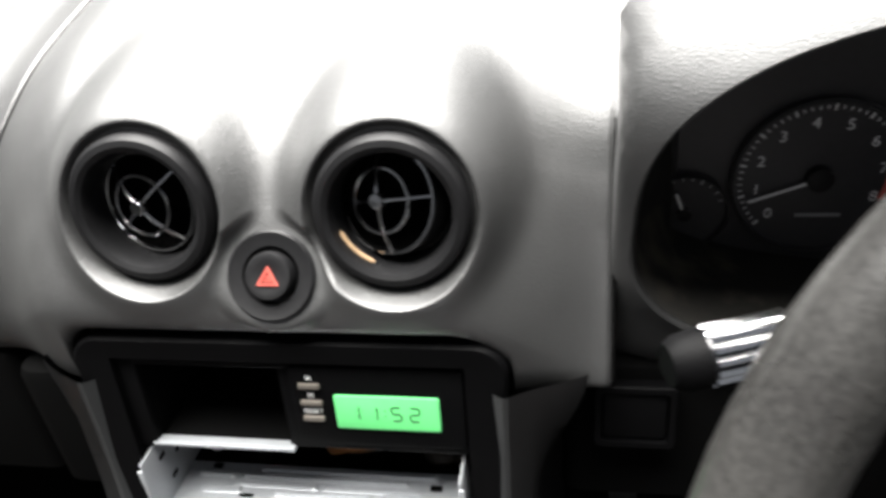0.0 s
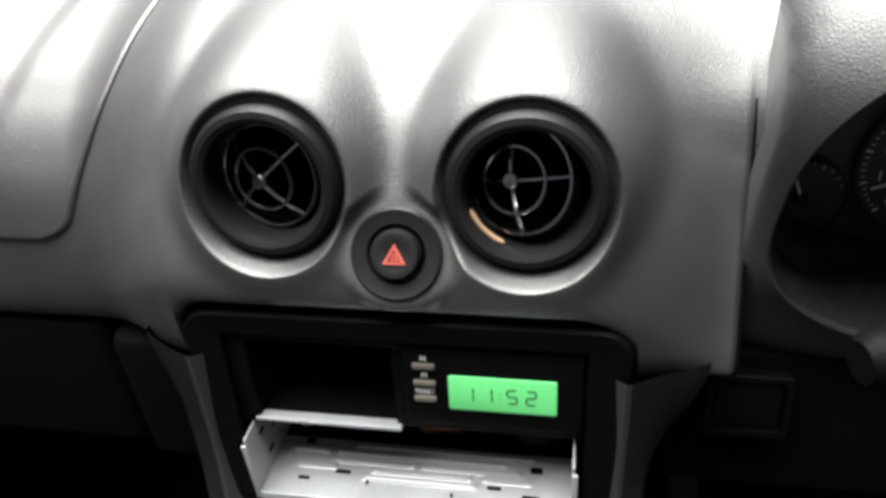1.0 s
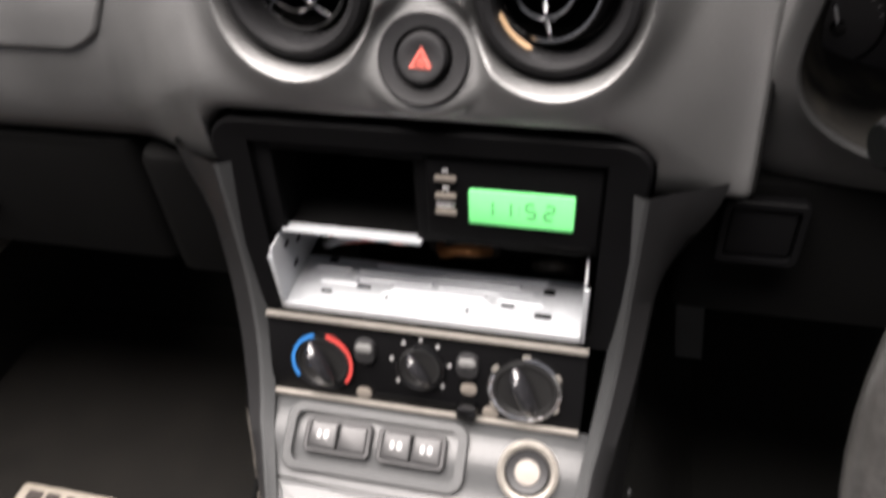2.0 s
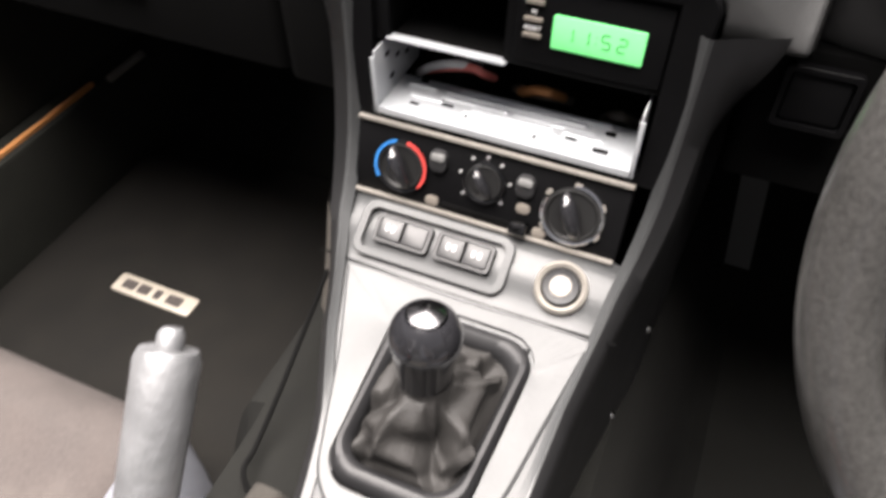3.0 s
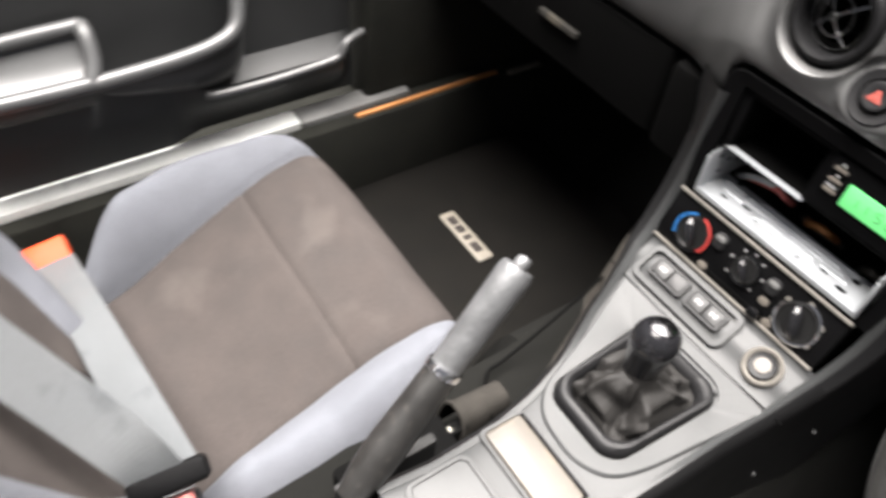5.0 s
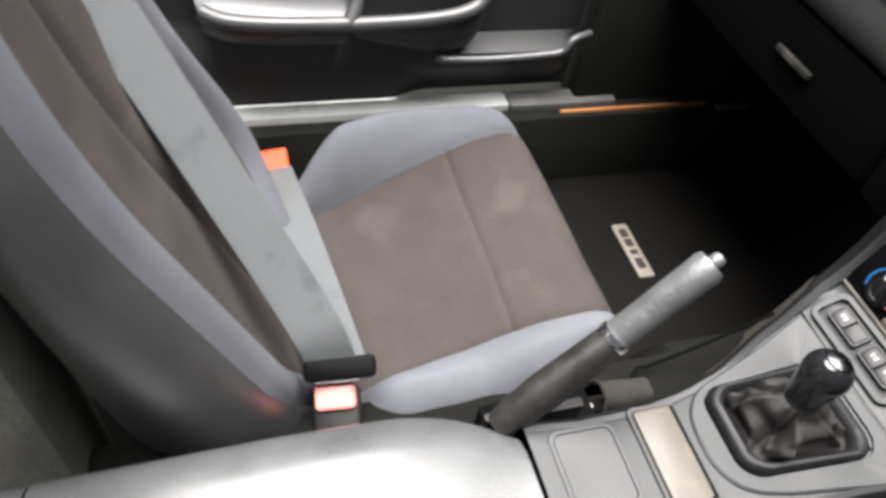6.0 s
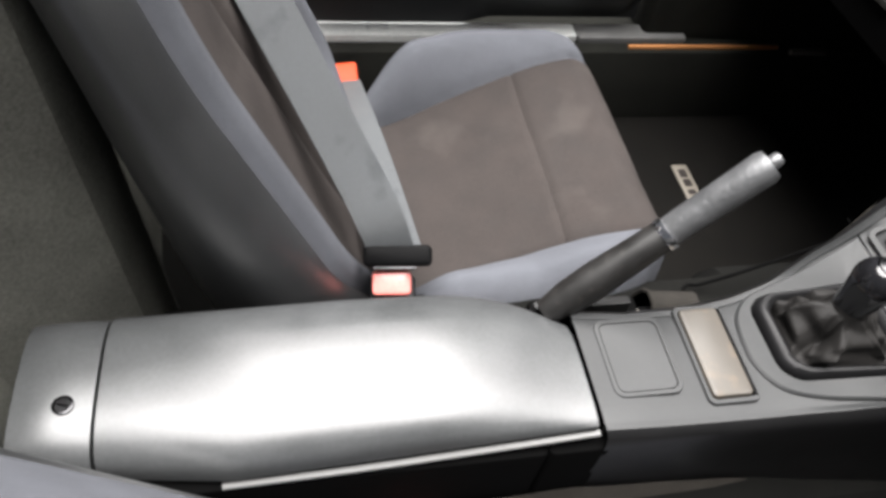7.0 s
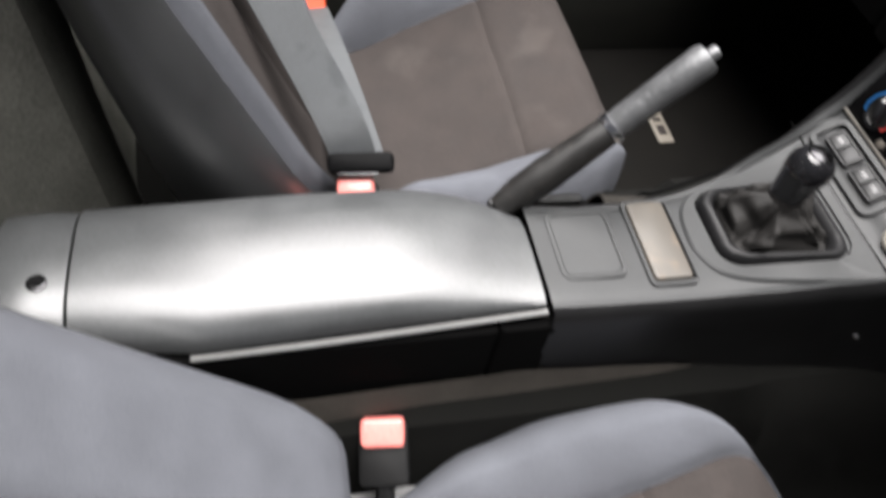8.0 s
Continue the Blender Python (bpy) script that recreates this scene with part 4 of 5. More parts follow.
single("tunnel_side", tunnel_wall(1), TUNNEL_CARPET, "worn dark carpet on the tunnel side", "tunnel carpet", "structure")
single("cable", tube(catmull([(-0.128, 0.302, 0.262), (-0.124, 0.213, 0.222), (-0.122, 0.164, 0.204), (-0.117, 0.142, 0.210), (-0.105, 0.130, 0.205)], 6), 0.0022, 8), CAVITY, "thin black cable along the console side", "cable")
for sx, sy, sz in ((0.122, 0.258, 0.268), (0.128, 0.315, 0.30)):
    single("panel_screw", moved(lathe([(0.004, 0), (0.0022, 0.002), (0.0001, 0.0026)], 12), pose(sx, sy, sz, 0, 80, 0)), CHROME, "small bright screw in the console side", "screw", group="console screws")

# ---- lower dash ----
glovebox = thing("glovebox", (-0.48, 0.44, 0.352), "closed dark plastic glovebox under the dash", "glovebox")
part("door", box(-0.74, -0.206, 0.404, 0.52, 0.372, 0.475, 0.012), LOWER_SHADED, glovebox)
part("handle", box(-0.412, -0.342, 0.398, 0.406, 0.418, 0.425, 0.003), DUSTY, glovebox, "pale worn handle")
part("side_trim", box(-0.201, -0.132, 0.392, 0.46, 0.376, 0.474, 0.014), LOWER_SHADED, glovebox)
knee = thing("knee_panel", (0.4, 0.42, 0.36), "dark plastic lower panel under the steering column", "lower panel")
part("panel", box(0.139, 0.74, 0.400, 0.50, 0.385, 0.485, 0.010), LOWER_SHADED, knee)
hatch = part("hatch_frame", moved(frame_slab(0.044, 0.040, 0.008, 0.004, 0.036, 0.032, 0.003), plane_pose(0.1785, 0.396, 0.4575, 8)), BEZEL, knee)
part("hatch", moved(slab(0.034, 0.030, 0.006, 0.003, 0.0012), plane_pose(0.1785, 0.396, 0.4575, 8)), BEZEL, hatch)
pedal = thing("pedal", (0.2, 0.60, 0.11), "long grey pedal plate in the driver footwell", "pedal")
part("pad", loft([[(x - k * (0.019 / 0.14), y, 0.108 + k) for x, y in ((0.217, 0.592), (0.217, 0.602), (0.190, 0.602), (0.190, 0.592))] for k in (0.0, 0.07, 0.14)]), DOOR_TRIM, pedal)
part("arm", tube([(0.192, 0.606, 0.20), (0.190, 0.62, 0.30), (0.190, 0.62, 0.42)], 0.007, 8), LOWER_SHADED, pedal)

# ---- instrument binnacle ----
binnacle = thing("instrument_binnacle", (0.33, 0.45, 0.48), "charcoal instrument hood over dark gauges", "instrument cluster")


def hood_outline(s, y, grow=0.0):
    """The hood's rim seen from behind: a low teardrop, s from 0 to 1 round it."""
    a = 2 * math.pi * s
    ca, sa = math.cos(a), math.sin(a)
    rx, up, dn = 0.191, 0.109, 0.078
    # the flank runs down square below the opening
    g = smooth01(0.004, 0.027, grow) if sa < 0 else 0.0
    x = 0.362 + (rx + grow) * math.copysign(abs(ca) ** (0.78 - 0.45 * g), ca)
    z = 0.575 + ((up + grow) if sa > 0 else (dn + grow)) * math.copysign(abs(sa) ** ((0.60 if sa > 0 else 0.70) - 0.38 * g), sa)
    return Vector((x, y, z))


ss = [i / 96 for i in range(96)]
def hood_loop(y, grow):
    """One round of the hood: its brow reaches further back at the top, and its flank bears on the dash along a slanting seam."""
    loop = []
    for s in ss:
        p = hood_outline(s, y, grow)
        p.y -= 0.030 * smooth01(0.55, 0.66, p.z) * (1 if y < 0.45 else smooth01(0.60, 0.45, y))
        p.x = max(p.x, 0.1630 + 0.60 * max(0.0, p.y - 0.412))
        loop.append(p)
    return loop


part("hood", loft([hood_loop(y, g) for y, g in ((0.3900, -0.0012), (0.3875, -0.0004), (0.3868, 0.0008), (0.3880, 0.0025), (0.3910, 0.006), (0.3950, 0.0105), (0.4000, 0.0155), (0.4070, 0.021), (0.417, 0.027), (0.44, 0.034), (0.50, 0.038), (0.60, 0.034), (0.68, 0.010))], caps=False), VINYL, binnacle)
part("hood_lining", loft([hood_loop(y, g) for y, g in ((0.476, -0.006), (0.43, -0.006), (0.402, -0.004), (0.390, -0.0014))], caps=False), DUSTY, binnacle, "dusty dark lining of the hood")
part("gauge_panel", loft([[hood_outline(s, 0.478, 0.004) for s in ss], [hood_outline(s, 0.482, 0.004) for s in ss]]), DIAL, binnacle)


def gauge(cx, cz, r, ticks, a0, a1, needle, length, numbers=()):
    m = plane_pose(cx, 0.476, cz, 0)
    g = part("gauge", moved(lathe([(r, 0), (r, 0.004), (r * 0.97, 0.005), (r * 0.95, 0.0012), (0.0001, 0.0010)], 48), m), DIAL, binnacle)
    for i in range(ticks):
        a = radians(a0 + (a1 - a0) * i / (ticks - 1))
        big = i % 5 == 0
        part("tick", moved(slab(0.0011 if big else 0.0006, 0.0035 if big else 0.0022, 0.0003, 0.0002, 0.0001, 2), m @ pose(r * 0.88 * math.cos(a), r * 0.88 * math.sin(a), 0.0012, 0, 0, math.degrees(a) - 90)), WHITE_INK, g)
    for i, c in enumerate(numbers):
        a = radians(a0 + (a1 - a0) * i / (len(numbers) - 1))
        part("numeral", text_geo(c, r * 0.19, m @ Matrix.Translation((r * 0.70 * math.cos(a), r * 0.70 * math.sin(a), 0.0013)), 0.0001), WHITE_INK, g)
    a = radians(needle)
    part("needle", moved(slab(length, 0.0016, 0.0006, 0.0006, 0.0002, 2), m @ pose(length / 2 * math.cos(a), length / 2 * math.sin(a), 0.004, 0, 0, needle)), WHITE_INK, g)
    part("boss", moved(lathe([(r * 0.16, 0.001), (r * 0.15, 0.006), (0.0001, 0.0065)], 24), m), BLACK, g)
    return g


gauge(0.208, 0.538, 0.024, 9, 140, 20, 112, 0.014)
tach = gauge(0.277, 0.559, 0.046, 46, 224, -22, 201, 0.038, "012345678")
part("red_zone", moved(arc_band(0.034, 0.042, -22, 9, 0.0004), plane_pose(0.277, 0.4755, 0.559, 0) @ Matrix.Translation((0, 0, 0.0014))), SALMON, tach)
part("caption", moved(slab(0.024, 0.0022, 0.0003, 0.0004, 0.0001), plane_pose(0.280, 0.4755, 0.536, 0) @ Matrix.Translation((0, 0, 0.0014))), GREY_INK, tach)
gauge(0.380, 0.559, 0.046, 41, 218, -38, 215, 0.034)

stalk = thing("column_stalk", (0.24, 0.33, 0.55), "black column stalk with ribbed glossy end", "column stalk")
SA, SB = Vector((0.177, 0.281, 0.591)), Vector((0.30, 0.320, 0.598))
part("tip", tube([SA - (SB - SA) * 0.03, SA, SA.lerp(SB, 0.06)], [0.0070, 0.0094, 0.0100], 32), BEZEL, stalk)
part("grip", tube([SA.lerp(SB, 0.06), SA.lerp(SB, 0.30)], 0.0086, 28), GLOSS, stalk)
for k in range(14):
    a = 2 * math.pi * k / 14
    d = (SB - SA).normalized()
    e1 = d.cross(Vector((0, 0, 1))).normalized()
    e2 = e1.cross(d)
    o = (math.cos(a) * e1 + math.sin(a) * e2) * 0.0087
    part("rib", tube([SA.lerp(SB, 0.07) + o, SA.lerp(SB, 0.29) + o], 0.0017, 6), CHROME, stalk)
part("arm", tube([SA.lerp(SB, 0.30), SA.lerp(SB, 0.36), SB], [0.0095, 0.0070, 0.0070], 14), BEZEL, stalk)

# ---- steering wheel ----
wheel = thing("steering_wheel", (0.365, 0.20, 0.55), "black leather-wrapped steering wheel", "steering wheel")
WM = Matrix.Translation((0.365, 0.202, 0.55)) @ Euler((radians(70), 0, 0)).to_matrix().to_4x4()
part("rim", moved(loft([[((0.185 + 0.0155 * math.cos(b)) * math.cos(a), (0.185 + 0.0155 * math.cos(b)) * math.sin(a), 0.0155 * math.sin(b)) for b in np.linspace(0, 2 * math.pi, 17)[:-1]] for a in np.linspace(0, 2 * math.pi, 97)], caps=False), WM), WHEEL, wheel)
part("airbag_pad", moved(slab(0.17, 0.13, 0.05, 0.04, 0.02), WM @ Matrix.Translation((0, 0, -0.02))), VINYL, wheel)
for a in (-15, 195, 270):
    part("spoke", moved(tube([(0.06 * math.cos(radians(a)), 0.06 * math.sin(radians(a)), -0.005), (0.18 * math.cos(radians(a)), 0.18 * math.sin(radians(a)), 0.0)], 0.014, 10, 0.6), WM), SEAT_VINYL, wheel)
part("column", tube([(0.365, 0.22, 0.548), (0.365, 0.45, 0.50)], [0.05, 0.055], 20), LOWER_SHADED, wheel)


# ---- seats ----
def seat(side, slope, label):
    """A bucket seat; side -1 is the passenger's. slope: how far the backrest leans back for each metre of height."""
    s = thing("car_seat", (side * 0.335, -0.06, 0.0), label, "car seat", "front seats")

    def along(y, ys, xs):
        return sum(float(np.interp(y + d, ys, xs)) for d in (-0.018, -0.009, 0.0, 0.009, 0.018)) / 5

    def edges(y):
        """Distances from the car's middle: console-side edge, panel's two borders, door-side edge."""
        outer = along(y, [-0.26, -0.20, -0.165, -0.13, -0.10, -0.04, 0.02, 0.090, 0.137, 0.162, 0.178], [0.44, 0.51, 0.550, 0.582, 0.597, 0.612, 0.614, 0.600, 0.555, 0.49, 0.41])
        p_out = min(outer - 0.006, along(y, [-0.26, -0.178, -0.078, 0.024, 0.134, 0.16], [0.455, 0.476, 0.497, 0.516, 0.526, 0.53]))
        if side < 0:
            inner = along(y, [-0.26, -0.10, 0.04, 0.09, 0.125, 0.155, 0.178], [0.094, 0.100, 0.110, 0.122, 0.146, 0.178, 0.24])
            p_in = along(y, [-0.26, -0.146, -0.073, -0.005, 0.062, 0.136, 0.16], [0.175, 0.186, 0.194, 0.199, 0.200, 0.196, 0.205])
        else:
            inner = along(y, [-0.26, -0.17, -0.118, -0.04, 0.07, 0.11, 0.135, 0.158], [0.185, 0.160, 0.134, 0.120, 0.128, 0.162, 0.205, 0.255])
            p_in = along(y, [-0.26, -0.10, 0.03, 0.115, 0.16], [0.220, 0.222, 0.216, 0.200, 0.22])
        return inner, max(p_in, inner + 0.006), p_out, outer

    def cushion(u, v):
        y = -0.26 + 0.440 * v
        inner, p_in, p_out, outer = edges(y)
        if abs(u) <= 0.6:
            k, s_ = (u + 0.6) / 1.2, 0.0
            x = p_in + (p_out - p_in) * k
        elif u > 0:
            s_, wide = (u - 0.6) / 0.4, outer - p_out
            x = p_out + wide * s_
        else:
            s_, wide = (-u - 0.6) / 0.4, p_in - inner
            x = p_in - wide * s_
        z = (0.127 if side < 0 else 0.122 - 0.018 * u) + 0.094 * smooth01(-0.22, 0.14, y)
        near = min(abs(x - p_in), abs(x - p_out))
        if s_ > 0:
            rise = max((0.030 if u > 0 else 0.036) * (0.35 + 0.65 * smooth01(0.16, 0.02, y)), (0.232 if u > 0 else 0.216 if side < 0 else 0.200) - z) * smooth01(0.0, 0.06, wide) * (0.15 + 0.85 * smooth01(-0.22, -0.11, y))
            q = min(1.0, s_ / 0.55)
            z += rise * q * (2 - q)
            e = max(0.0, (s_ - 0.45) / 0.55)
            z -= 0.10 * (1 - math.sqrt(max(0.0, 1 - e * e)))
        z -= 0.004 * math.exp(-(near / 0.005) ** 2)
        f = max(0.0, v - 0.84) / 0.16
        z -= 0.12 * (1 - math.sqrt(max(0.0, 1 - f ** 2)))
        z -= 0.0035 * math.exp(-((y - 0.028) / 0.003) ** 2) * (1 if s_ == 0 else 0)
        z += 0.005 * noise.noise((x * 8, y * 8, side)) + 0.0015 * noise.noise((x * 30, y * 30, side))
        return (side * x, y, z)

    us = list(np.concatenate([np.linspace(-1, -0.6, 36)[:-1], np.linspace(-0.6, 0.6, 70), np.linspace(0.6, 1, 36)[1:]]))
    vs = list(1 - (1 - np.linspace(0, 1, 90)) ** 1.5)
    is_panel = lambda u, v: abs(u) < 0.6
    part("cushion_panel", grid(cushion, us, vs, is_panel), BROWN_CLOTH, s, "brown-grey cloth centre with a cross seam")
    for sg in (-1, 1):
        part("cushion_bolster", grid(cushion, us, vs, lambda u, v: not is_panel(u, v) and u * sg > 0), BLUE_CLOTH, s, "blue-grey cloth bolster")
    skirt = [[(side * 0.325 + x * k, y * k - 0.055, z) for x, y in rounded_loop(0.38, 0.38, 0.06, 6)] for z, k in ((0.10, 1.0), (0.05, 0.98), (0.0, 0.93))]
    part("base", loft(skirt), SEAT_VINYL, s)

    # backrest: a section that leans back as it rises; i runs over the front from the console side
    n_front, n_side, n_back = 40, 14, 12
    pin, pout = (-0.81, 0.66) if side < 0 else (-0.30, 0.66)

    def section(z):
        yb = (-0.1755 if side < 0 else -0.145 - 0.085 * smooth01(0.30, 0.20, z)) - slope * (z - 0.2) + 0.05 * smooth01(0.45, 0.85, z)
        inn = 0.200 - 0.05 * smooth01(0.55, 0.86, z) - 0.05 * smooth01(0.28, 0.12, z)
        outw = 0.172 + 0.028 * smooth01(0.44, 0.30, z) - 0.03 * smooth01(0.55, 0.86, z) - 0.11 * smooth01(0.285, 0.16, z)
        c = 0.320
        thick = 0.150 - 0.070 * smooth01(0.22, 0.6, z)
        lo = []
        for i in range(n_front + 1):
            u = -1 + 2 * i / n_front
            b = smooth01(abs(pin) - 0.10, abs(pin) + 0.10, -u) if u < 0 else smooth01(pout - 0.06, pout + 0.14, u)
            y = yb - 0.045 + (0.016 if side < 0 else 0.042) * b - (0.020 * max(0.0, (abs(u) - 0.80) / 0.20) ** 2 if side < 0 else 0.065 * max(0.0, (abs(u) - 0.70) / 0.30) ** 2)
            y -= 0.007 * math.exp(-((u - pin) / 0.025) ** 2) + 0.007 * math.exp(-((u - pout) / 0.025) ** 2)
            y -= 0.013 * math.exp(-((u + 0.30) / 0.04) ** 2) + 0.013 * math.exp(-((u - 0.12 - 0.25 * (z - 0.3)) / 0.03) ** 2)
            lo.append((side * (c + u * (outw if u > 0 else inn)), y, z))
        y0, y1 = yb - (0.048 if side < 0 else 0.072), yb - thick - 0.02
        for i in range(1, n_side):
            t = i / n_side
            lo.append((side * (c + outw * (1 + 0.07 * math.sin(math.pi * t))), y0 + (y1 - y0) * t, z - 0.02 * t))
        for i in range(n_back + 1):
            u = 1 - 2 * i / n_back
            lo.append((side * (c + u * (outw if u > 0 else inn) * 0.97), y1 - 0.03 * (1 - u * u), z - 0.022))
        for i in range(1, n_side):
            t = 1 - i / n_side
            # a full shoulder: it swells out first and then turns back
            swell = math.sin(math.pi / 2 * min(1.0, t / 0.55)) if t < 0.55 else math.cos(math.pi / 2 * (t - 0.55) / 0.45 * 0.8)
            lo.append((side * (c - inn - (0.046 if side < 0 else 0.014) * swell), y0 + (y1 - y0) * t ** 1.5, z - 0.02 * t))
        return lo

    zs = list(np.linspace(0.105, 0.86, 56))
    loops = [section(z) for z in zs]
    n = len(loops[0])
    verts = [p for lo in loops for p in lo]

    def strip(test, caps=False):
        faces = []
        for j in range(len(loops) - 1):
            for i in range(n):
                if test(i):
                    k = (i + 1) % n
                    faces.append((j * n + i, j * n + k, (j + 1) * n + k, (j + 1) * n + i))
        if caps:
            faces.append(tuple((len(loops) - 1) * n + i for i in range(n)))
            faces.append(tuple(range(n))[::-1])
        used = sorted({k for f in faces for k in f})
        ids = {k: i for i, k in enumerate(used)}
        return [verts[k] for k in used], [tuple(ids[k] for k in f) for f in faces]

    i0, i1 = round((pin + 1) / 2 * n_front), round((pout + 1) / 2 * n_front)
    part("back_panel", strip(lambda i: i0 <= i < i1), BROWN_CLOTH, s, "brown-grey cloth back with vertical pleats")
    part("back_bolster", strip(lambda i: 0 <= i < i0), BLUE_CLOTH, s, "narrow blue-grey cloth bolster")
    part("back_bolster", strip(lambda i: i1 <= i < n_front), BLUE_CLOTH, s, "blue-grey cloth bolster")
    part("back_shell", strip(lambda i: i >= n_front, True), SEAT_VINYL, s, "black vinyl sides and back")
    return s


seat(-1, 0.44, "passenger bucket seat in brown-grey cloth with blue-grey bolsters")
seat(1, 0.95, "reclined driver bucket seat in brown-grey cloth with blue-grey bolsters")

# ---- seat belts ----
BK = Vector((-0.143, -0.187, 0.242))
belt = thing("seat_belt", (-0.14, -0.18, 0.18), "fastened grey seat belt across the empty seat", "seat belt")
sh = [BK + Vector((-0.010, -0.004, 0.012)), (-0.168, -0.202, 0.285), (-0.200, -0.226, 0.327), (-0.290, -0.302, 0.452), (-0.385, -0.385, 0.585), (-0.48, -0.47, 0.71)]
strap = catmull(sh, 8)
flat = [Vector((-0.16, -0.98, -0.14)).lerp(Vector((0.45, -0.74, -0.18)), smooth01(0.0, 0.55, i / (len(strap) - 1))) for i in range(len(strap))]
part("shoulder_strap", ribbon(strap, 0.048, flat), WEBBING, belt)
LA, LB = BK + Vector((-0.012, 0.010, -0.006)), Vector((-0.552, -0.208, 0.154))
part("lap_strap", ribbon([LA.lerp(LB, k / 16) + Vector((0, 0, 0.010 * math.sin(math.pi * k / 16))) for k in range(17)], 0.046, (0.03, 1.0, 0.10)), WEBBING, belt)
part("end_cover", moved(slab(0.044, 0.052, 0.016, 0.005, 0.004), Matrix.Translation((-0.568, -0.212, 0.143)) @ Euler((radians(8), radians(22), radians(2))).to_matrix().to_4x4()), ORANGE, belt, "orange plastic end cover")
TURN = Matrix(((0.16, -0.80, 0.57), (0.98, 0.05, -0.21), (0.14, 0.59, 0.79))).to_4x4()
tongue = Matrix.Translation(BK) @ TURN
part("tongue", moved(slab(0.070, 0.022, 0.013, 0.006, 0.003), tongue @ Matrix.Translation((0.003, 0.010, -0.002))), BEZEL, belt, "black tongue")
part("tongue_plate", moved(slab(0.044, 0.0028, 0.004, 0.001, 0.0005), tongue @ Matrix.Translation((0.0, -0.003, 0.006))), KNOB_CAP, belt)


def buckle(at, label):
    b = thing("belt_buckle", at, label, "belt buckle", "belt buckles")
    m = Matrix.Translation(at) @ TURN
    part("housing", moved(slab(0.046, 0.060, 0.020, 0.006, 0.003), m @ Matrix.Translation((0, -0.030, -0.016))), BLACK, b)
    button = part("press_button", moved(slab(0.040, 0.026, 0.013, 0.005, 0.004), m @ Matrix.Translation((0, -0.008, 0.0))), RED, b, "red press button")
    part("stalk", tube([m @ Vector((0, -0.05, -0.006)), m @ Vector((0, -0.14, -0.02))], 0.009, 8), BLACK, b)
    return b


buckle((-0.143, -0.189, 0.226), "black belt buckle with red press button, belt fastened")
buckle((0.117, -0.192, 0.188), "empty black belt buckle with red press button")

# ---- passenger door and sill ----
sill = thing("door_sill", (-0.68, 0.0, 0.0), "dark sill with pale painted edge and copper strip", "door sill", kind="structure")
part("sill_body", box(-0.76, -0.630, -0.60, 0.93, -0.02, 0.150, 0.012), SIDE_CARPET, sill, "olive-grey carpeted side")
part("scuff_edge", box(-0.692, -0.655, -0.60, 0.18, 0.148, 0.163, 0.006), SCUFF, sill, "pale painted sill edge")
part("scuff_plate", box(-0.694, -0.654, 0.182, 0.375, 0.148, 0.161, 0.005), EDGE, sill, "dull grey scuff plate")
part("copper_strip", box(-0.645, -0.638, 0.267, 0.545, 0.150, 0.1555, 0.002), AMBER, sill, "thin copper-coloured strip")
part("clip", box(-0.632, -0.622, 0.560, 0.630, 0.150, 0.157, 0.002), SILVER, sill, "pale metal clip")
single("kick_panel", box(-0.74, -0.668, 0.300, 0.93, 0.152, 0.50, 0.010), SIDE_CARPET, "olive-grey carpet on the footwell side", "kick panel", "structure")

door = thing("passenger_door", (-0.70, 0.1, 0.165), "closed dark vinyl door lining with armrest and pocket", "car door")


def door_point(u, v):
    y, z = -0.60 + 0.895 * u, 0.166 + 0.52 * v
    x = -0.705 - 0.02 * v
    # the lower half swells into a map pocket
    x += 0.040 * smooth01(0.166, 0.24, z) * smooth01(0.264, 0.256, z) * smooth01(0.00, 0.06, y) * smooth01(0.292, 0.262, y)
    x += 0.018 * smooth01(0.30, 0.22, z) * smooth01(0.05, -0.02, y)
    return (x, y, z)


part("lining", grid(door_point, list(np.linspace(0, 1, 120)), list(np.linspace(0, 1, 90))), DOOR_VINYL, door)
lower = catmull([(-0.650, -0.285, 0.345), (-0.643, -0.255, 0.334), (-0.641, -0.192, 0.328), (-0.641, -0.092, 0.326)], 8)
upper = catmull([(-0.700, -0.292, 0.350), (-0.694, -0.256, 0.360), (-0.691, -0.174, 0.373), (-0.690, -0.080, 0.376)], 8)


def pad_point(u, v):
    """The armrest's top: a shallow tray between its two rims."""
    i = min(int(v * (len(lower) - 1)), len(lower) - 2)
    f = v * (len(lower) - 1) - i
    p, q = lower[i].lerp(lower[i + 1], f), upper[i].lerp(upper[i + 1], f)
    return p.lerp(q, u) - Vector((0, 0, 0.012 * math.sin(math.pi * u) ** 0.7))


def under_point(u, v):
    """The armrest's belly, from its inner rim down and back to the lining."""
    i = min(int(v * (len(lower) - 1)), len(lower) - 2)
    p = lower[i].lerp(lower[i + 1], v * (len(lower) - 1) - i)
    return (p.x - 0.075 * (1 - math.cos(math.pi / 2 * u)), p.y, p.z - 0.062 * math.sin(math.pi / 2 * u))


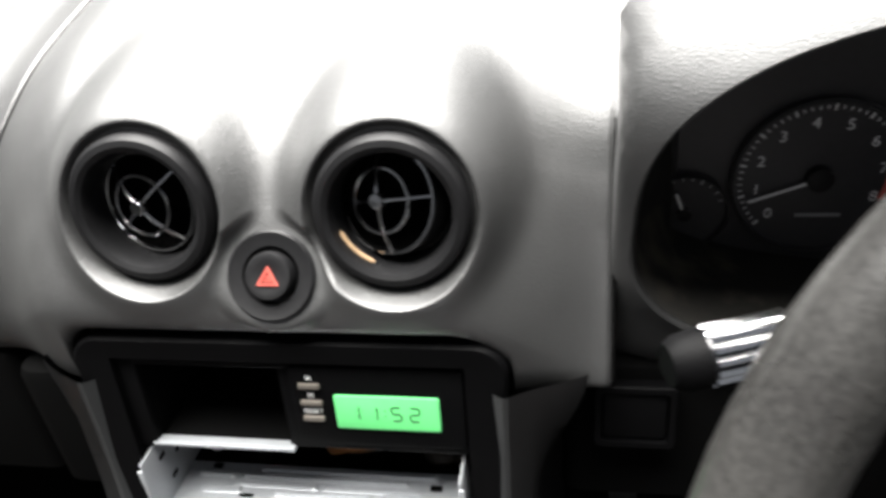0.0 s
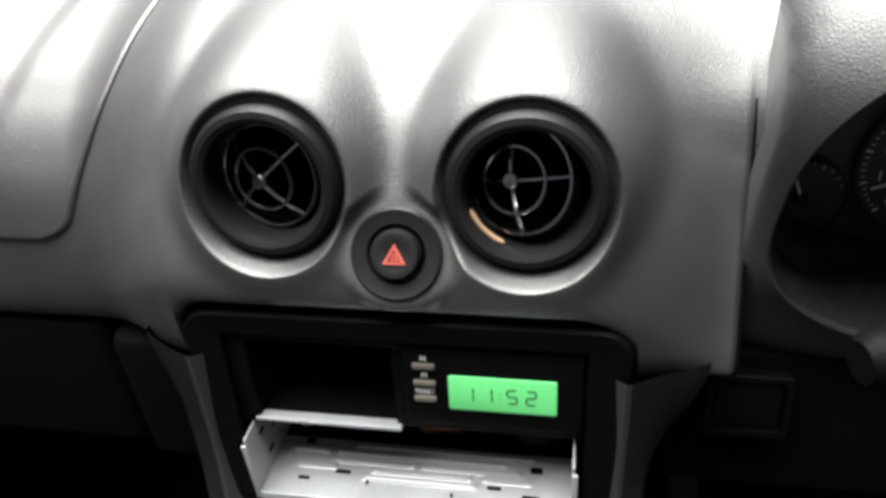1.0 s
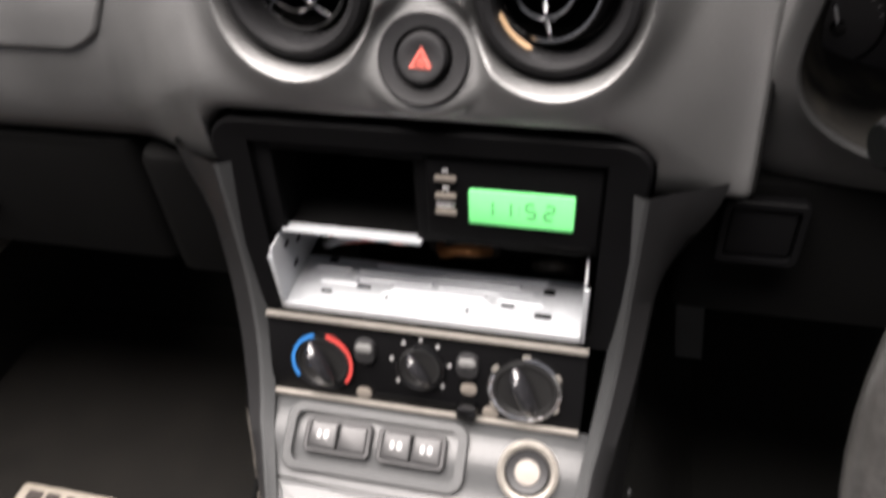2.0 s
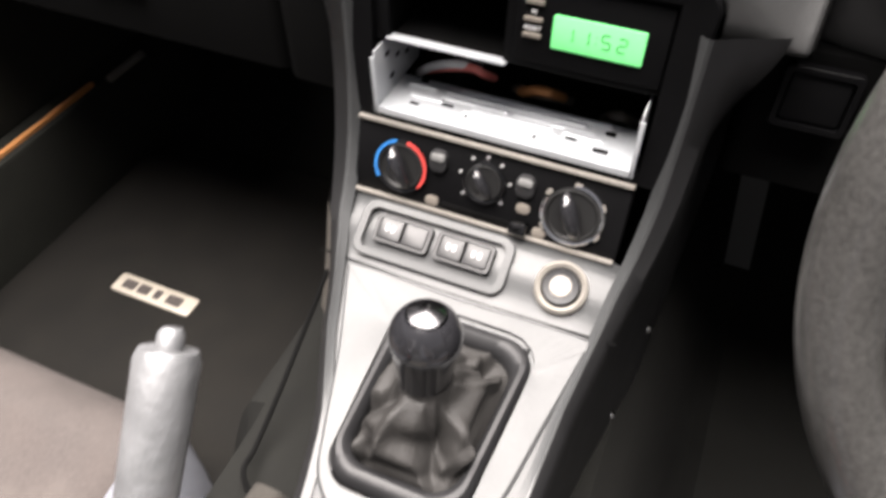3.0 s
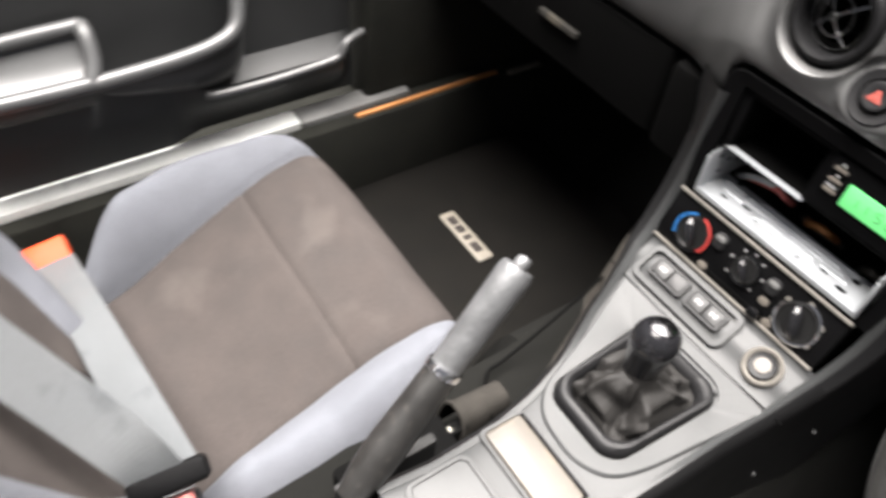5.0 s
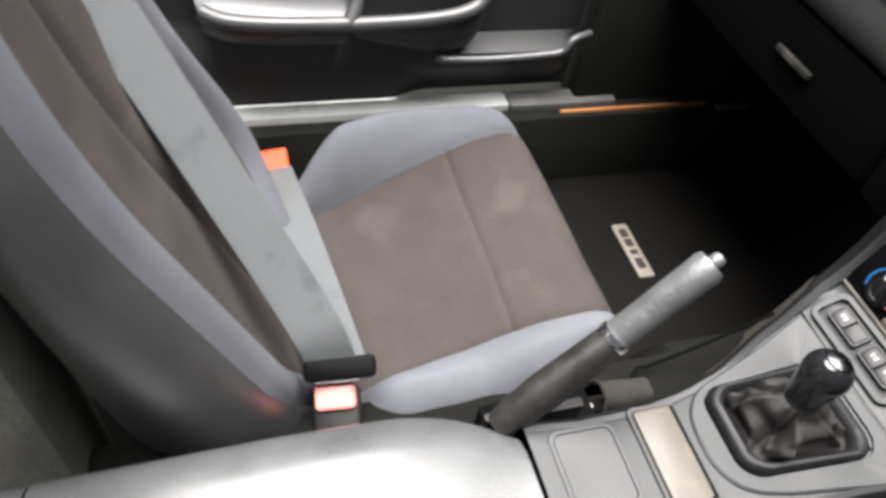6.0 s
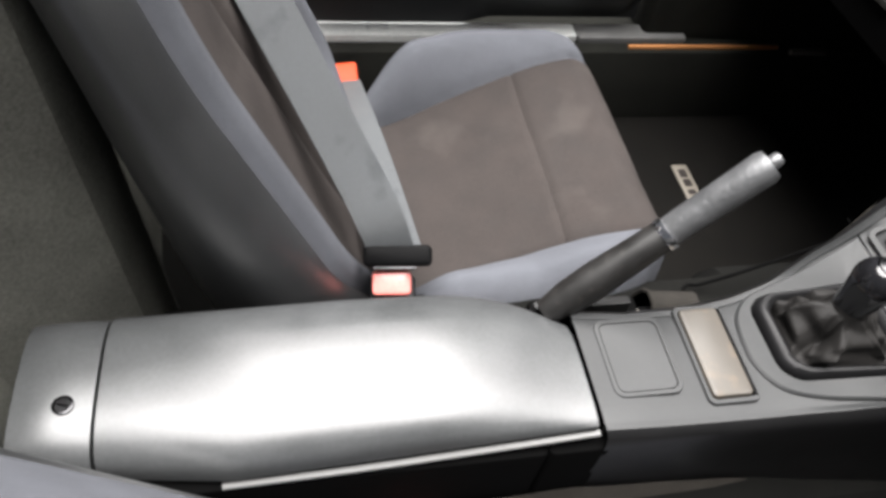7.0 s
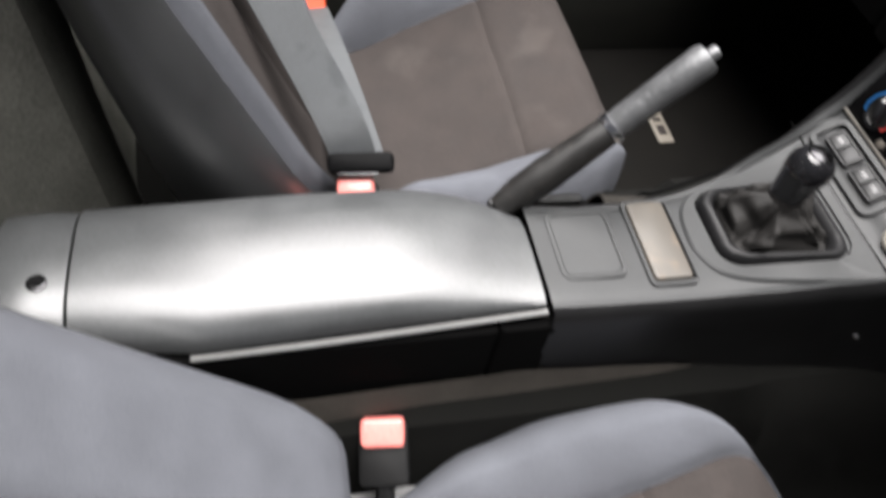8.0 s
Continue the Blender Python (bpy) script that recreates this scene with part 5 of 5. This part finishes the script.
part("armrest_tray", grid(pad_point, list(np.linspace(0, 1, 14)), list(np.linspace(0, 1, 50))), DOOR_TRIM, door)
part("armrest_belly", grid(under_point, list(np.linspace(0, 1, 12)), list(np.linspace(0, 1, 40))), DOOR_VINYL, door)
part("armrest_rim", tube(lower + catmull([(-0.641, -0.092, 0.326), (-0.655, -0.082, 0.345), (-0.675, -0.079, 0.370), (-0.690, -0.080, 0.376)], 5)[1:] + upper[::-1], 0.0105, 12), DOOR_TRIM, door, "shiny rounded armrest rim")
grip = catmull([(-0.641, -0.088, 0.325), (-0.640, 0.000, 0.329), (-0.643, 0.060, 0.335), (-0.652, 0.095, 0.346), (-0.668, 0.110, 0.372), (-0.690, 0.118, 0.410), (-0.705, 0.120, 0.440)], 8)
part("pull_handle", tube(grip, 0.0105, 14), DOOR_TRIM, door, "shiny rounded pull handle")


def scoop_point(u, v):
    """The bowl under the pull handle."""
    i = min(int(v * (len(grip) - 1) * 0.72), len(grip) - 2)
    p = grip[i].lerp(grip[i + 1], v * (len(grip) - 1) * 0.72 - i)
    deep = 0.030 + 0.052 * math.sin(math.pi * min(1.0, v * 0.95)) ** 0.8
    return (p.x - 0.070 * (1 - math.cos(math.pi / 2 * u)) + 0.010 * math.sin(math.pi * u), p.y + 0.012 * u, p.z - deep * math.sin(math.pi / 2 * u))


part("pull_bowl", grid(scoop_point, list(np.linspace(0, 1, 14)), list(np.linspace(0, 1, 50))), DOOR_VINYL, door)
part("bowl_edge", tube([scoop_point(0.62, v) for v in np.linspace(0, 1, 30)], 0.0030, 8), DOOR_TRIM, door)
part("pocket_rim", tube(catmull([(-0.656, 0.045, 0.257), (-0.648, 0.06, 0.258), (-0.645, 0.13, 0.258), (-0.645, 0.20, 0.261), (-0.645, 0.240, 0.266), (-0.650, 0.258, 0.284), (-0.662, 0.290, 0.286)], 6), 0.0065, 10), DOOR_TRIM, door)

# ---- floor mat ----
fmat = thing("floor_mat", (-0.42, 0.36, 0.0), "black carpet floor mat with a pale sewn-on badge", "floor mat")
part("mat", moved(slab(0.42, 0.46, 0.008, 0.05, 0.003), Matrix.Translation((-0.42, 0.40, 0.003))), SHADED_PILE, fmat)
badge = part("badge", moved(slab(0.118, 0.028, 0.0025, 0.004, 0.001), Matrix.Translation((-0.443, 0.359, 0.011))), BADGE, fmat, "pale badge with dark marks")
for k, (bx, bw) in enumerate(((-0.038, 0.019), (-0.016, 0.017), (0.005, 0.010), (0.030, 0.022))):
    part("mark", moved(slab(bw, 0.014, 0.0006, 0.002, 0.0002), Matrix.Translation((-0.443 + bx, 0.359, 0.0134))), BROWN_CLOTH, badge)
